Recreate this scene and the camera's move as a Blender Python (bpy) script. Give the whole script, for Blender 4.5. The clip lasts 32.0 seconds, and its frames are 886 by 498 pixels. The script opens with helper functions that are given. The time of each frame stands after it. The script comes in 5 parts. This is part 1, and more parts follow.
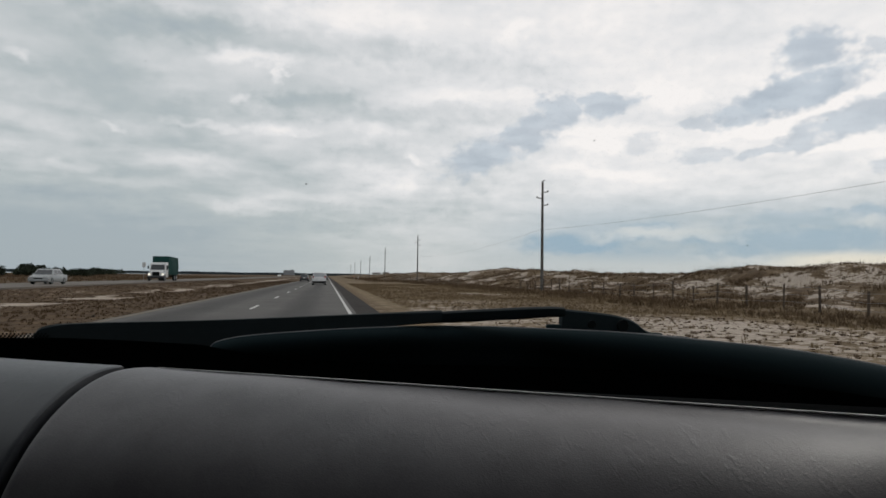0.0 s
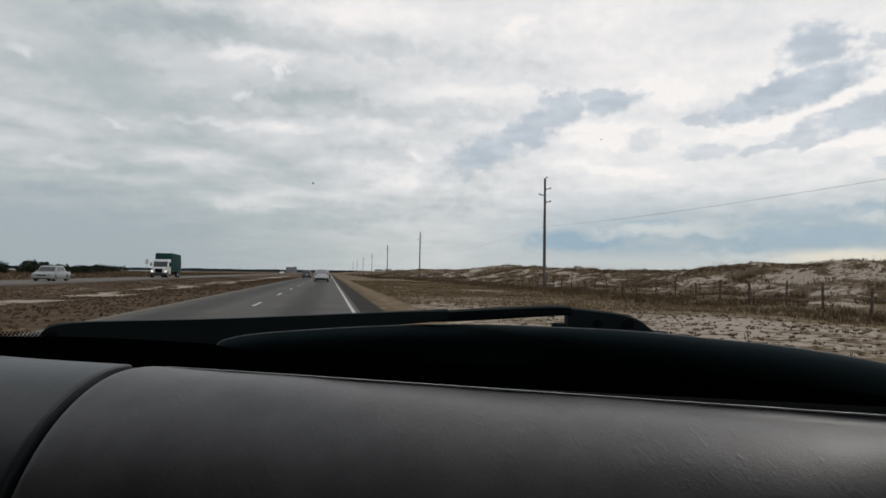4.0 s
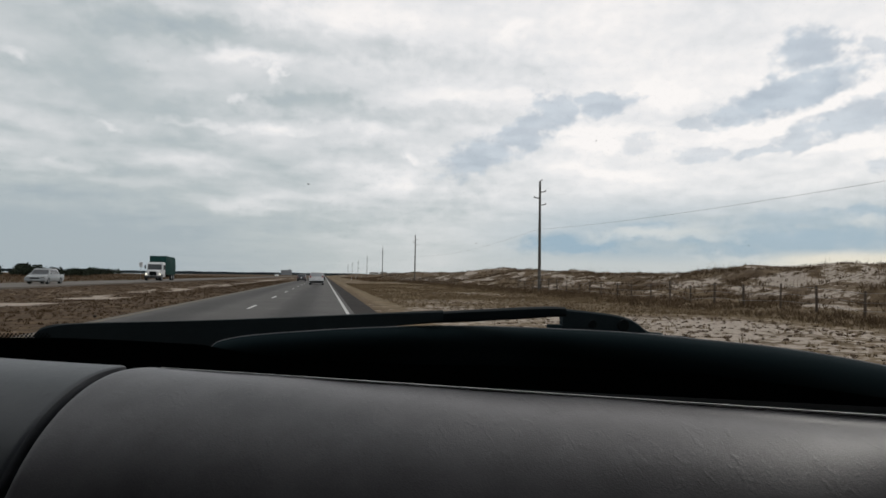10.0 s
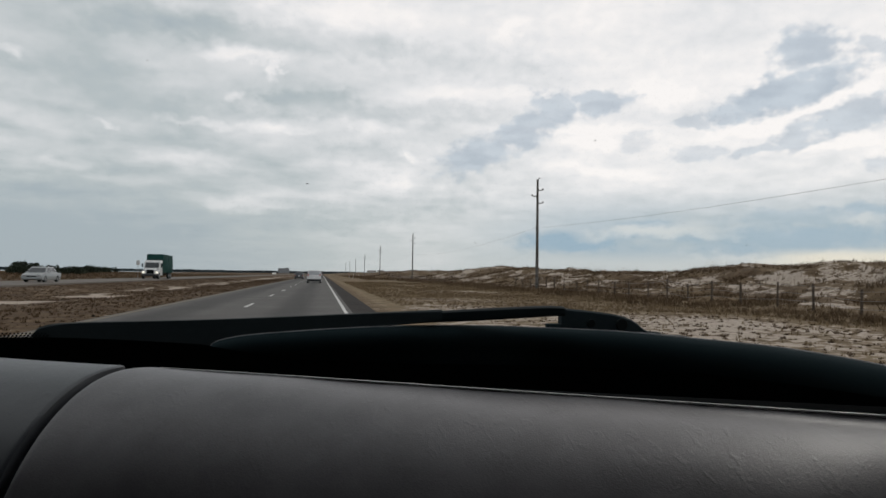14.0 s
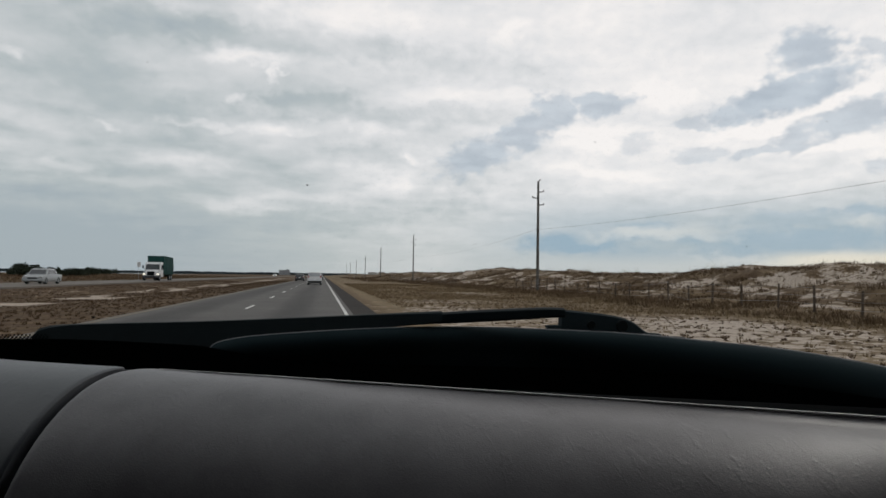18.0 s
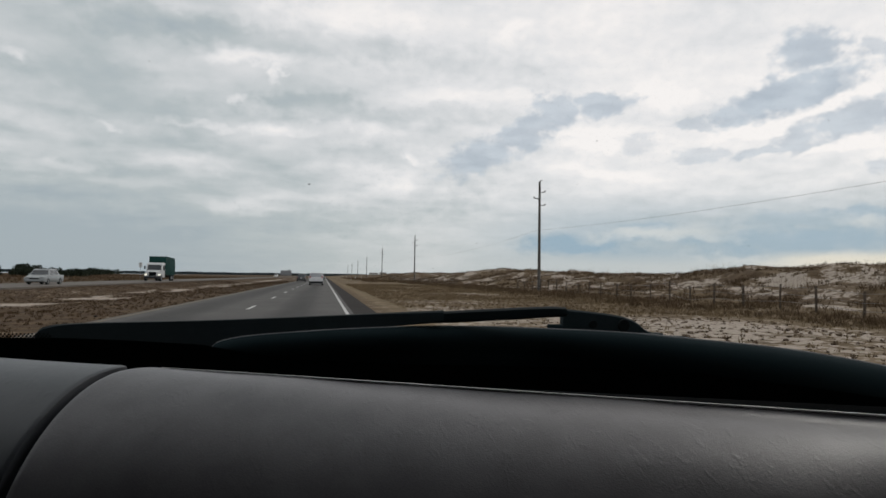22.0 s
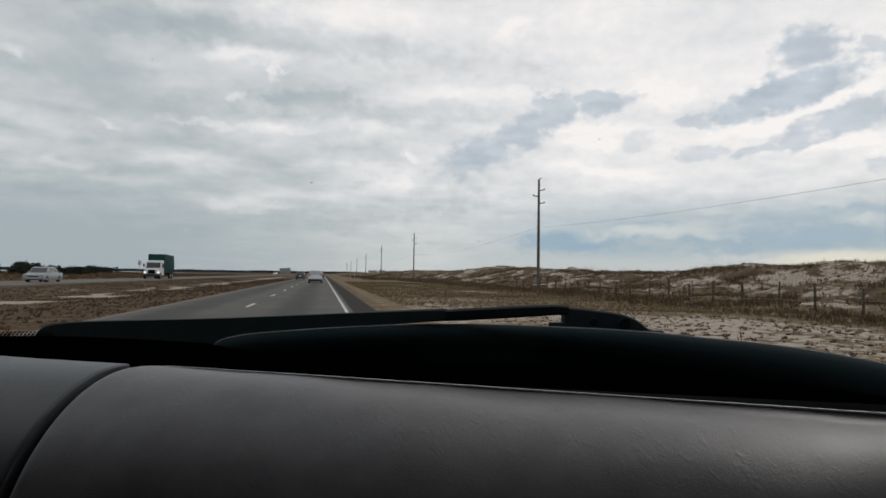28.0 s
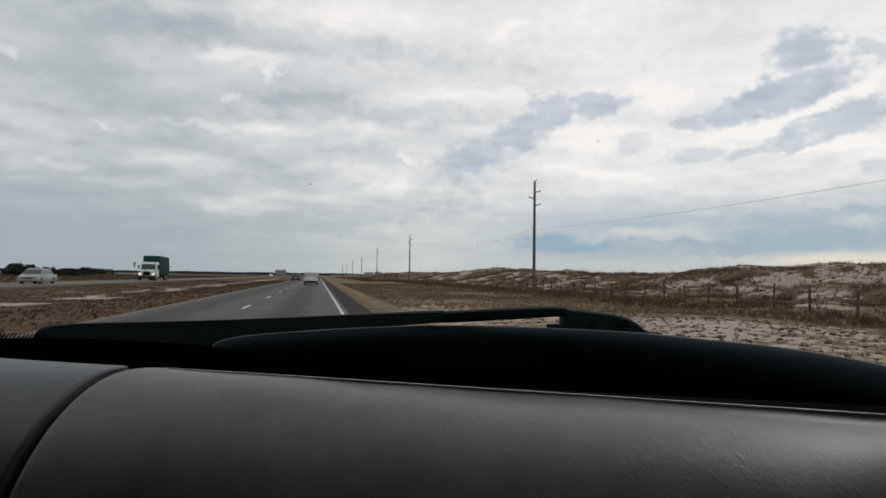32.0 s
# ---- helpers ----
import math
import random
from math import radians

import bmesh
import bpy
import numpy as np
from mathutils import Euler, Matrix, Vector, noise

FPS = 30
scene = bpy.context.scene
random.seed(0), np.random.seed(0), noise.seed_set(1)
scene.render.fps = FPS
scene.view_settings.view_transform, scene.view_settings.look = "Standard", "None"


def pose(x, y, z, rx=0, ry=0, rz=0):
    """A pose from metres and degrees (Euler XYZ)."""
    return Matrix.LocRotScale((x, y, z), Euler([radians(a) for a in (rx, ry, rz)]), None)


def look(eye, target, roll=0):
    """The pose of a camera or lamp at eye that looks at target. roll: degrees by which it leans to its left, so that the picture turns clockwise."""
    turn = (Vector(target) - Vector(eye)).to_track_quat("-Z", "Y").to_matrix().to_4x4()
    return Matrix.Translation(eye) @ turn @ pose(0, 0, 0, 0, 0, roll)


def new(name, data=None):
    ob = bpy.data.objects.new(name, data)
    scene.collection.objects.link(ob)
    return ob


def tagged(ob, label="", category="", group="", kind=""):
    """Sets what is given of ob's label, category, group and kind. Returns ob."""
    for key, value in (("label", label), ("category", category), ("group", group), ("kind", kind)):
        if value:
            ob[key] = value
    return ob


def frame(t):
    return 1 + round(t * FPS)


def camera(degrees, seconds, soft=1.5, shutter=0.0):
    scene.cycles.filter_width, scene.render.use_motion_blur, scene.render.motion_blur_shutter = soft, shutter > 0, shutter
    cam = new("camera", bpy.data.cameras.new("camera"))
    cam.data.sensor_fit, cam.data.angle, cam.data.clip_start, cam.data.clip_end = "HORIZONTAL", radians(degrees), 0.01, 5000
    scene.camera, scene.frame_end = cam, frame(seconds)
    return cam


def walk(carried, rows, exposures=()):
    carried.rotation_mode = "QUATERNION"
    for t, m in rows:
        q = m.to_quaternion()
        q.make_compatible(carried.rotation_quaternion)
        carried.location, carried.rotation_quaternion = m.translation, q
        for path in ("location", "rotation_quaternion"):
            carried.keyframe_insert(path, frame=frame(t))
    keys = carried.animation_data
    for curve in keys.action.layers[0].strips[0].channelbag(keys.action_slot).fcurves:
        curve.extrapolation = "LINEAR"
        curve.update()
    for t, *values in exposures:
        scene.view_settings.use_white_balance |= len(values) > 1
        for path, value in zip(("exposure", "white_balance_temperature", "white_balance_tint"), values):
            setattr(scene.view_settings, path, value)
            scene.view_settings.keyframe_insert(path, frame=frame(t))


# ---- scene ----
cam = camera(67.1, 32.0, soft=1.6)
# seconds, shift across and up in the cabin, heading, pitch
ROWS = [
    (0.0, 0.0086, -0.0023, -9.87, 2.40),
    (0.5, 0.0031, -0.0033, -9.87, 2.42),
    (1.0, 0.0093, -0.0036, -9.74, 2.50),
    (1.5, 0.0080, -0.0020, -9.76, 2.38),
    (2.0, 0.0114, -0.0046, -9.58, 2.71),
    (2.5, 0.0101, -0.0020, -9.51, 2.47),
    (3.0, 0.0149, 0.0020, -9.26, 2.18),
    (3.5, 0.0052, 0.0013, -9.61, 2.13),
    (5.5, 0.0006, -0.0007, -9.76, 2.13),
    (6.0, -0.0002, 0.0026, -9.95, 1.99),
    (6.5, -0.0015, 0.0000, -10.16, 2.18),
    (7.0, -0.0033, -0.0003, -10.20, 2.21),
    (7.5, -0.0013, -0.0033, -10.00, 2.47),
    (8.0, -0.0002, -0.0033, -10.04, 2.42),
    (8.5, 0.0027, -0.0003, -9.94, 2.21),
    (9.0, 0.0037, -0.0007, -9.98, 2.28),
    (9.5, 0.0024, -0.0020, -10.05, 2.33),
    (10.0, 0.0026, -0.0020, -10.09, 2.38),
    (10.5, -0.0034, -0.0007, -10.35, 2.28),
    (11.0, -0.0028, -0.0007, -10.32, 2.23),
    (11.5, -0.0041, -0.0026, -10.39, 2.42),
    (12.0, -0.0053, -0.0026, -10.65, 2.42),
    (12.5, -0.0057, -0.0007, -10.52, 2.28),
    (13.0, -0.0088, -0.0039, -10.69, 2.47),
    (13.5, -0.0017, 0.0000, -10.41, 2.23),
    (15.5, 0.0034, -0.0036, -10.15, 2.50),
    (16.0, 0.0063, -0.0046, -9.85, 2.67),
    (16.5, 0.0050, -0.0013, -9.97, 2.42),
    (17.0, 0.0028, -0.0020, -10.08, 2.52),
    (17.5, 0.0015, -0.0013, -10.24, 2.42),
    (18.0, 0.0016, -0.0007, -10.24, 2.38),
    (18.5, 0.0003, -0.0020, -10.16, 2.38),
    (19.0, 0.0014, 0.0013, -10.25, 2.13),
    (19.5, -0.0017, -0.0007, -10.32, 2.28),
    (20.0, 0.0030, -0.0013, -10.21, 2.18),
    (20.5, 0.0055, -0.0020, -10.09, 2.33),
    (21.0, 0.0037, -0.0033, -9.98, 2.42),
    (21.5, 0.0048, -0.0033, -10.07, 2.57),
    (22.0, 0.0012, -0.0026, -10.12, 2.42),
    (22.5, 0.0022, -0.0016, -9.82, 2.35),
    (23.0, 0.0009, -0.0016, -10.03, 2.35),
    (23.5, 0.0006, -0.0020, -10.05, 2.33),
    (24.0, 0.0030, -0.0039, -10.17, 2.47),
    (24.5, 0.0036, -0.0052, -10.13, 2.62),
    (25.0, 0.0037, -0.0020, -10.13, 2.33),
    (25.5, 0.0062, -0.0007, -10.00, 2.23),
    (27.5, -0.0003, -0.0039, -10.39, 2.52),
    (28.0, -0.0030, -0.0020, -10.19, 2.23),
    (28.5, -0.0024, -0.0007, -10.50, 2.38),
    (29.0, -0.0046, -0.0039, -10.56, 2.62),
    (29.5, -0.0078, 0.0007, -10.58, 2.13),
    (30.0, -0.0067, -0.0033, -10.58, 2.33),
    (30.5, -0.0080, -0.0026, -10.64, 2.52),
    (31.0, -0.0065, -0.0003, -10.56, 2.35),
    (31.5, -0.0073, -0.0020, -10.41, 2.23),
    (32.0, -0.0072, -0.0020, -10.55, 2.38),
]
EYE = 1.317
walk(cam, [(t, pose(x, 0, EYE + z, 90 + pitch, -0.8, yaw)) for t, x, z, yaw, pitch in ROWS],
     exposures=[(0.0, 0.0), (3.5, 0.0), (6.0, 0.06), (13.0, 0.06), (16.0, 0.0), (32.0, 0.0)])

# ---- sky and light: a broken overcast over a low coast ----
# heading, height, half width, half height, tilt (degrees) and weight of single cloud masses
# grey heaped clouds over the gulf
CUMULUS = [
    (39.0, 17.2, 2.1, 1.34, 0, 0.85),
    (37.4, 14.2, 4.6, 1.15, 15, 0.9),
    (40.8, 14.6, 1.6, 0.87, 10, 0.7),
    (34.2, 13.2, 2.0, 0.94, 8, 0.8),
    (41.7, 11.9, 3.1, 0.88, 12, 0.75),
    (37.8, 10.6, 1.7, 0.67, 8, 0.7),
    (35.8, 10.0, 1.8, 0.39, 6, 0.6),
    (43.7, 16.7, 0.6, 0.94, 60, 0.6),
    (23.3, 14.5, 2.3, 0.94, 0, 0.8),
    (19.8, 14.3, 1.3, 1.18, 0, 0.75),
    (17.6, 12.5, 2.4, 1.2, 25, 0.75),
    (13.1, 10.3, 2.9, 1.23, 18, 0.75),
    (26.5, 11.0, 1.0, 0.59, 10, 0.32),
    (31.1, 10.0, 1.8, 0.53, 0, 0.45),
    (31.1, 12.5, 1.4, 0.39, 0, 0.55),
    (43.6, 8.5, 0.8, 0.56, 0, 0.5),
]
# dull bands in the deck
BANDS = [
    (-7.3, 19.1, 9.3, 1.17, -4, 0.6),
    (1.0, 19.0, 6.3, 1.13, 0, 0.5),
    (-15.8, 18.6, 2.8, 0.8, 0, 0.35),
    (-0.8, 14.1, 5.7, 1.0, 0, 0.5),
    (9.4, 14.1, 3.4, 0.65, 0, 0.35),
    (4.0, 13.4, 7.8, 0.51, 0, 0.35),
    (3.6, 10.4, 3.1, 0.94, 0, 0.35),
    (0.8, 4.9, 5.7, 1.14, 0, 0.35),
    (8.0, 6.3, 4.4, 0.96, 0, 0.3),
    (10.8, 17.8, 6.8, 1.07, 0, 0.2),
    (-16.4, 13.0, 6.2, 2.48, 0, 0.15),
    (-10.0, 4.5, 6.7, 1.27, 0, 0.2),
    (11.9, 7.5, 2.2, 0.67, 0, 0.3),
    (-19.3, 6.1, 5.0, 0.59, 0, 0.2),
]
# thin bright places in the deck
PUFFS = [
    (1.0, 21.4, 6.3, 1.18, 0, 0.8),
    (-11.3, 20.3, 2.6, 0.65, 0, 0.5),
    (-6.4, 17.5, 3.0, 0.47, 3, 0.7),
    (-4.3, 16.5, 0.5, 0.57, 0, 0.7),
    (-7.4, 14.2, 1.0, 0.31, -3, 0.7),
    (-9.3, 11.8, 3.3, 0.27, -4, 0.55),
    (-3.8, 11.9, 2.1, 0.46, 0, 0.7),
    (-23.0, 15.6, 1.0, 0.31, -5, 0.6),
    (-17.1, 11.2, 0.6, 0.25, -10, 0.5),
    (-18.9, 7.9, 1.9, 0.42, 0, 0.45),
    (-11.0, 8.9, 2.6, 0.4, 0, 0.45),
    (15.9, 20.4, 1.2, 0.61, 20, 0.6),
    (6.1, 7.7, 1.8, 0.96, 20, 0.6),
    (7.7, 10.2, 1.1, 0.38, -20, 0.6),
    (4.3, 12.3, 1.1, 0.56, 0, 0.45),
    (-6.5, 5.5, 2.5, 0.51, 0, 0.5),
]
# bright gaps beside the heaped clouds
RIMS = [
    (29.2, 14.7, 1.6, 0.74, 0, 0.8),
    (39.7, 12.7, 2.4, 0.37, 15, 0.8),
    (34.7, 11.7, 2.6, 0.47, 5, 0.6),
    (40.8, 10.1, 2.3, 0.33, 6, 0.6),
    (14.2, 15.3, 5.1, 0.5, 0, 0.45),
    (26.5, 15.1, 1.3, 0.49, 0, 0.6),
    (22.4, 11.0, 2.1, 0.42, 0, 0.6),
    (22.4, 12.1, 4.4, 0.41, 0, 0.5),
    (23.3, 8.9, 3.4, 0.47, -3, 0.45),
    (12.8, 12.5, 2.2, 0.61, 0, 0.45),
    (42.9, 13.4, 0.7, 0.98, 30, 0.5),
    (42.1, 12.9, 0.5, 0.28, 0, 0.5),
    (32.2, 8.4, 1.9, 0.58, 0, 0.3),
]
# blue rain low over the gulf
RAIN = [
    (21.0, 2.9, 4.6, 0.86, 0, 0.75),
    (27.7, 4.4, 2.2, 0.46, 0, 0.5),
    (37.8, 3.1, 8.4, 1.2, 1, 0.55),
    (42.5, 5.3, 1.9, 0.49, 0, 0.5),
    (38.5, 4.8, 5.7, 0.68, 2, 0.35),
]
# pale scud in front of the rain
PALE = [
    (27.4, 3.8, 4.9, 0.65, 2, 0.6),
    (42.2, 4.7, 1.5, 0.45, 0, 0.45),
    (30.9, 3.6, 2.7, 0.41, 0, 0.4),
    (37.8, 1.7, 7.1, 0.39, 0, 0.5),
]


def sky():
    w = bpy.data.worlds.new("overcast_sky")
    scene.world = w
    w.use_nodes = True
    nt = w.node_tree
    nt.nodes.clear()
    N, L = nt.nodes.new, nt.links.new

    def sock(node, i, v):
        if isinstance(v, (int, float)):
            node.inputs[i].default_value = v
        elif isinstance(v, tuple):
            node.inputs[i].default_value = v
        else:
            L(v, node.inputs[i])

    def math_(op, a, b=0.0, c=0.0, clamp=False):
        n = N("ShaderNodeMath")
        n.operation, n.use_clamp = op, clamp
        sock(n, 0, a), sock(n, 1, b), sock(n, 2, c)
        return n.outputs[0]

    def mix(f, a, b):
        n = N("ShaderNodeMix")
        n.data_type = "RGBA"
        sock(n, 0, f), sock(n, 6, a), sock(n, 7, b)
        return n.outputs[2]

    def rng(v, a, b, c=0.0, d=1.0, smooth=True):
        n = N("ShaderNodeMapRange")
        n.interpolation_type = "SMOOTHSTEP" if smooth else "LINEAR"
        for i, q in enumerate((v, a, b, c, d)):
            sock(n, i, q)
        return n.outputs[0]

    def fbm(vec, scale, detail, rough=0.55):
        n = N("ShaderNodeTexNoise")
        L(vec, n.inputs["Vector"])
        n.inputs["Scale"].default_value, n.inputs["Detail"].default_value, n.inputs["Roughness"].default_value = scale, detail, rough
        return n.outputs

    def xyz(a, b, c):
        n = N("ShaderNodeCombineXYZ")
        sock(n, 0, a), sock(n, 1, b), sock(n, 2, c)
        return n.outputs[0]

    co = N("ShaderNodeTexCoord").outputs["Generated"]
    sp = N("ShaderNodeSeparateXYZ")
    L(co, sp.inputs[0])
    x, y, z = sp.outputs
    az = math_("MULTIPLY", math_("ARCTAN2", x, y), 57.2958)
    el = math_("MULTIPLY", math_("ARCSINE", z), 57.2958)
    # the deck as a flat layer overhead, so that its streaks lie down towards the horizon
    lift = math_("ADD", math_("MAXIMUM", z, 0.0), 0.13)
    deck = xyz(math_("DIVIDE", x, lift), math_("DIVIDE", y, lift), 0.0)
    big = fbm(deck, 0.85, 3, 0.5)[0]
    small = fbm(deck, 2.3, 4, 0.5)[0]
    fine = fbm(deck, 6.0, 3, 0.5)[0]
    flat_ = xyz(math_("MULTIPLY", az, 0.42), math_("MULTIPLY", el, 0.62), 3.0)
    curl = N("ShaderNodeVectorMath")
    curl.operation = "SUBTRACT"
    L(fbm(flat_, 1.0, 3, 0.55)[1], curl.inputs[0])
    curl.inputs[1].default_value = (0.5, 0.5, 0.5)

    lump = fbm(xyz(math_("MULTIPLY", az, 0.75), math_("MULTIPLY", el, 1.05), 7.0), 1.0, 2, 0.5)[0]

    def ragged(across, up):
        """Heading and height, pushed about by the noise so that cloud edges turn out lumpy."""
        k, s = N("ShaderNodeVectorMath"), N("ShaderNodeVectorMath")
        k.operation, s.operation = "MULTIPLY", "ADD"
        L(curl.outputs[0], k.inputs[0])
        k.inputs[1].default_value = (across, up, 0)
        L(k.outputs[0], s.inputs[0]), L(xyz(az, el, 0.0), s.inputs[1])
        return s.outputs[0]

    def masses(rows, where, soft, hard, rag=1.3):
        """One mask of single clouds."""
        out, torn = None, math_("MULTIPLY", math_("SUBTRACT", lump, 0.5), rag)
        for a, e, rx, ry, tilt, s in rows:
            m = N("ShaderNodeMapping")
            m.vector_type = "TEXTURE"
            L(where, m.inputs[0])
            m.inputs["Location"].default_value, m.inputs["Rotation"].default_value, m.inputs["Scale"].default_value = (a, e, 0), (0, 0, radians(tilt)), (rx, ry, 1)
            d = N("ShaderNodeVectorMath")
            d.operation = "LENGTH"
            L(m.outputs[0], d.inputs[0])
            v_ = rng(math_("ADD", d.outputs["Value"], torn), soft, hard, 0.0, s)
            out = v_ if out is None else math_("MAXIMUM", out, v_)
        return out

    lumpy, loose = ragged(4.2, 2.4), ragged(6.0, 2.0)
    # brightness of the deck: dull to the west, thin and bright to the east and overhead, even in the haze
    v = math_("ADD", rng(az, -25.0, 35.0, 0.485, 0.785), rng(el, 9.0, 20.0, 0.0, 0.06))
    v = math_("ADD", v, rng(az, 45.0, 90.0, 0.0, 0.05))
    calm = rng(el, 0.5, 9.0, 0.25, 1.0)
    wave = math_("ADD", math_("MULTIPLY", math_("SUBTRACT", big, 0.5), 0.36), math_("MULTIPLY", math_("SUBTRACT", small, 0.5), 0.50))
    wave = math_("ADD", wave, math_("MULTIPLY", math_("SUBTRACT", fine, 0.5), 0.14))
    wave = math_("ADD", wave, math_("MULTIPLY", math_("SUBTRACT", lump, 0.5), rng(az, -5.0, 15.0, 0.08, 0.20)))
    v = math_("ADD", v, math_("MULTIPLY", wave, calm))
    v = math_("SUBTRACT", v, rng(el, 8.0, 1.0, 0.0, 0.13))
    v = math_("SUBTRACT", v, math_("MULTIPLY", rng(el, 10.0, 4.0, 0.0, 0.19), rng(az, 5.0, 30.0)))
    v = math_("SUBTRACT", v, math_("MULTIPLY", rng(el, 9.0, 2.0, 0.0, 0.08), rng(az, 5.0, -10.0)))
    v = math_("SUBTRACT", v, math_("MULTIPLY", rng(el, 9.0, 2.0, 0.0, 0.08), rng(az, -8.0, -22.0)))
    v = math_("SUBTRACT", v, math_("MULTIPLY", masses(BANDS, loose, 1.6, 0.4), 0.23))
    v = math_("ADD", v, math_("MULTIPLY", masses(PUFFS, loose, 1.9, 0.1, 1.8), 0.28))
    v = math_("ADD", v, math_("MULTIPLY", masses(RIMS, lumpy, 2.0, 0.3, 2.0), 0.28))
    shade = masses(CUMULUS, lumpy, 1.56, 0.72, 1.5)
    cr = N("ShaderNodeValToRGB")
    el_ = cr.color_ramp.elements
    for pos, col in ((0.28, (0.385, 0.44, 0.48)), (0.45, (0.49, 0.53, 0.545)), (0.60, (0.668, 0.677, 0.69)), (0.74, (0.82, 0.805, 0.812)), (0.90, (0.98, 0.93, 0.91))):
        k = el_.new(pos) if pos not in (0.28, 0.90) else el_[0 if pos == 0.28 else -1]
        k.position, k.color = pos, (*col, 1)
    L(v, cr.inputs[0])
    under = mix(rng(fine, 0.34, 0.66), (0.42, 0.48, 0.555, 1), (0.53, 0.59, 0.66, 1))
    body = mix(shade, cr.outputs[0], under)
    # rain haze low over the gulf, with a pale gap at the horizon
    east = rng(az, 8.0, 26.0)
    rain = math_("MULTIPLY", math_("MULTIPLY", rng(el, 8.0, 3.0), east), rng(big, 0.30, 0.60, 0.40, 0.75))
    body = mix(rain, body, (0.34, 0.44, 0.525, 1))
    body = mix(masses(RAIN, loose, 1.4, 0.4), body, (0.27, 0.40, 0.52, 1))
    body = mix(masses(PALE, lumpy, 1.5, 0.2), body, (0.74, 0.735, 0.72, 1))
    pale = math_("MULTIPLY", math_("MULTIPLY", rng(el, 2.4, 1.0), rng(az, 8.0, 24.0)), 0.7)
    body = mix(pale, body, (0.58, 0.60, 0.60, 1))
    gap = math_("MULTIPLY", math_("MULTIPLY", rng(el, 2.6, 1.7), rng(az, 34.0, 40.0)), 0.8)
    body = mix(gap, body, (0.80, 0.74, 0.63, 1))
    # the clear sky that shows faintly through the deck
    air = N("ShaderNodeTexSky")
    air.sky_type, air.sun_disc = "NISHITA", False
    air.sun_elevation, air.sun_rotation = radians(35), radians(60)
    thin = N("ShaderNodeVectorMath")
    thin.operation = "SCALE"
    L(air.outputs[0], thin.inputs[0])
    thin.inputs["Scale"].default_value = 0.08
    body = mix(0.06, body, thin.outputs[0])
    bg = N("ShaderNodeBackground")
    L(body, bg.inputs[0])
    bg.inputs[1].default_value = 1.0
    L(bg.outputs[0], N("ShaderNodeOutputWorld").inputs[0])


sky()
sun = new("sun", bpy.data.lights.new("sun", "SUN"))
sun.data.energy, sun.data.angle, sun.data.color = 0.6, radians(25), (1.0, 0.96, 0.9)
sun.matrix_world = look((0, 0, 50), (-40, -22, 10))


# ---- materials ----
def material(name, a, b, scale=8.0, rough=0.8, metal=0.0, bump=0.2, fine=60.0, depth=0.01, spec=0.4, coat=0.0):
    """Two tones by a coarse and a fine noise, with relief from the fine one."""
    m = bpy.data.materials.new(name)
    m.use_nodes = True
    nt = m.node_tree
    N, L = nt.nodes.new, nt.links.new
    p = nt.nodes["Principled BSDF"]
    co = N("ShaderNodeTexCoord").outputs["Object"]
    n1, n2 = N("ShaderNodeTexNoise"), N("ShaderNodeTexNoise")
    for n, s, d in ((n1, scale, 5), (n2, fine, 3)):
        n.inputs["Scale"].default_value, n.inputs["Detail"].default_value = s, d
        L(co, n.inputs["Vector"])
    av = N("ShaderNodeMath")
    av.operation = "MULTIPLY_ADD"
    L(n1.outputs[0], av.inputs[0])
    av.inputs[1].default_value = 0.7
    h = N("ShaderNodeMath")
    h.operation = "MULTIPLY"
    L(n2.outputs[0], h.inputs[0])
    h.inputs[1].default_value = 0.3
    L(h.outputs[0], av.inputs[2])
    ramp = N("ShaderNodeValToRGB")
    ramp.color_ramp.elements[0].position, ramp.color_ramp.elements[1].position = 0.34, 0.66
    ramp.color_ramp.elements[0].color, ramp.color_ramp.elements[1].color = (*a, 1), (*b, 1)
    L(av.outputs[0], ramp.inputs[0])
    L(ramp.outputs[0], p.inputs["Base Color"])
    p.inputs["Roughness"].default_value, p.inputs["Metallic"].default_value = rough, metal
    p.inputs["Specular IOR Level"].default_value, p.inputs["Coat Weight"].default_value = spec, coat
    if bump:
        bn = N("ShaderNodeBump")
        bn.inputs["Strength"].default_value, bn.inputs["Distance"].default_value = bump, depth
        L(n2.outputs[0], bn.inputs["Height"])
        L(bn.outputs[0], p.inputs["Normal"])
    return m


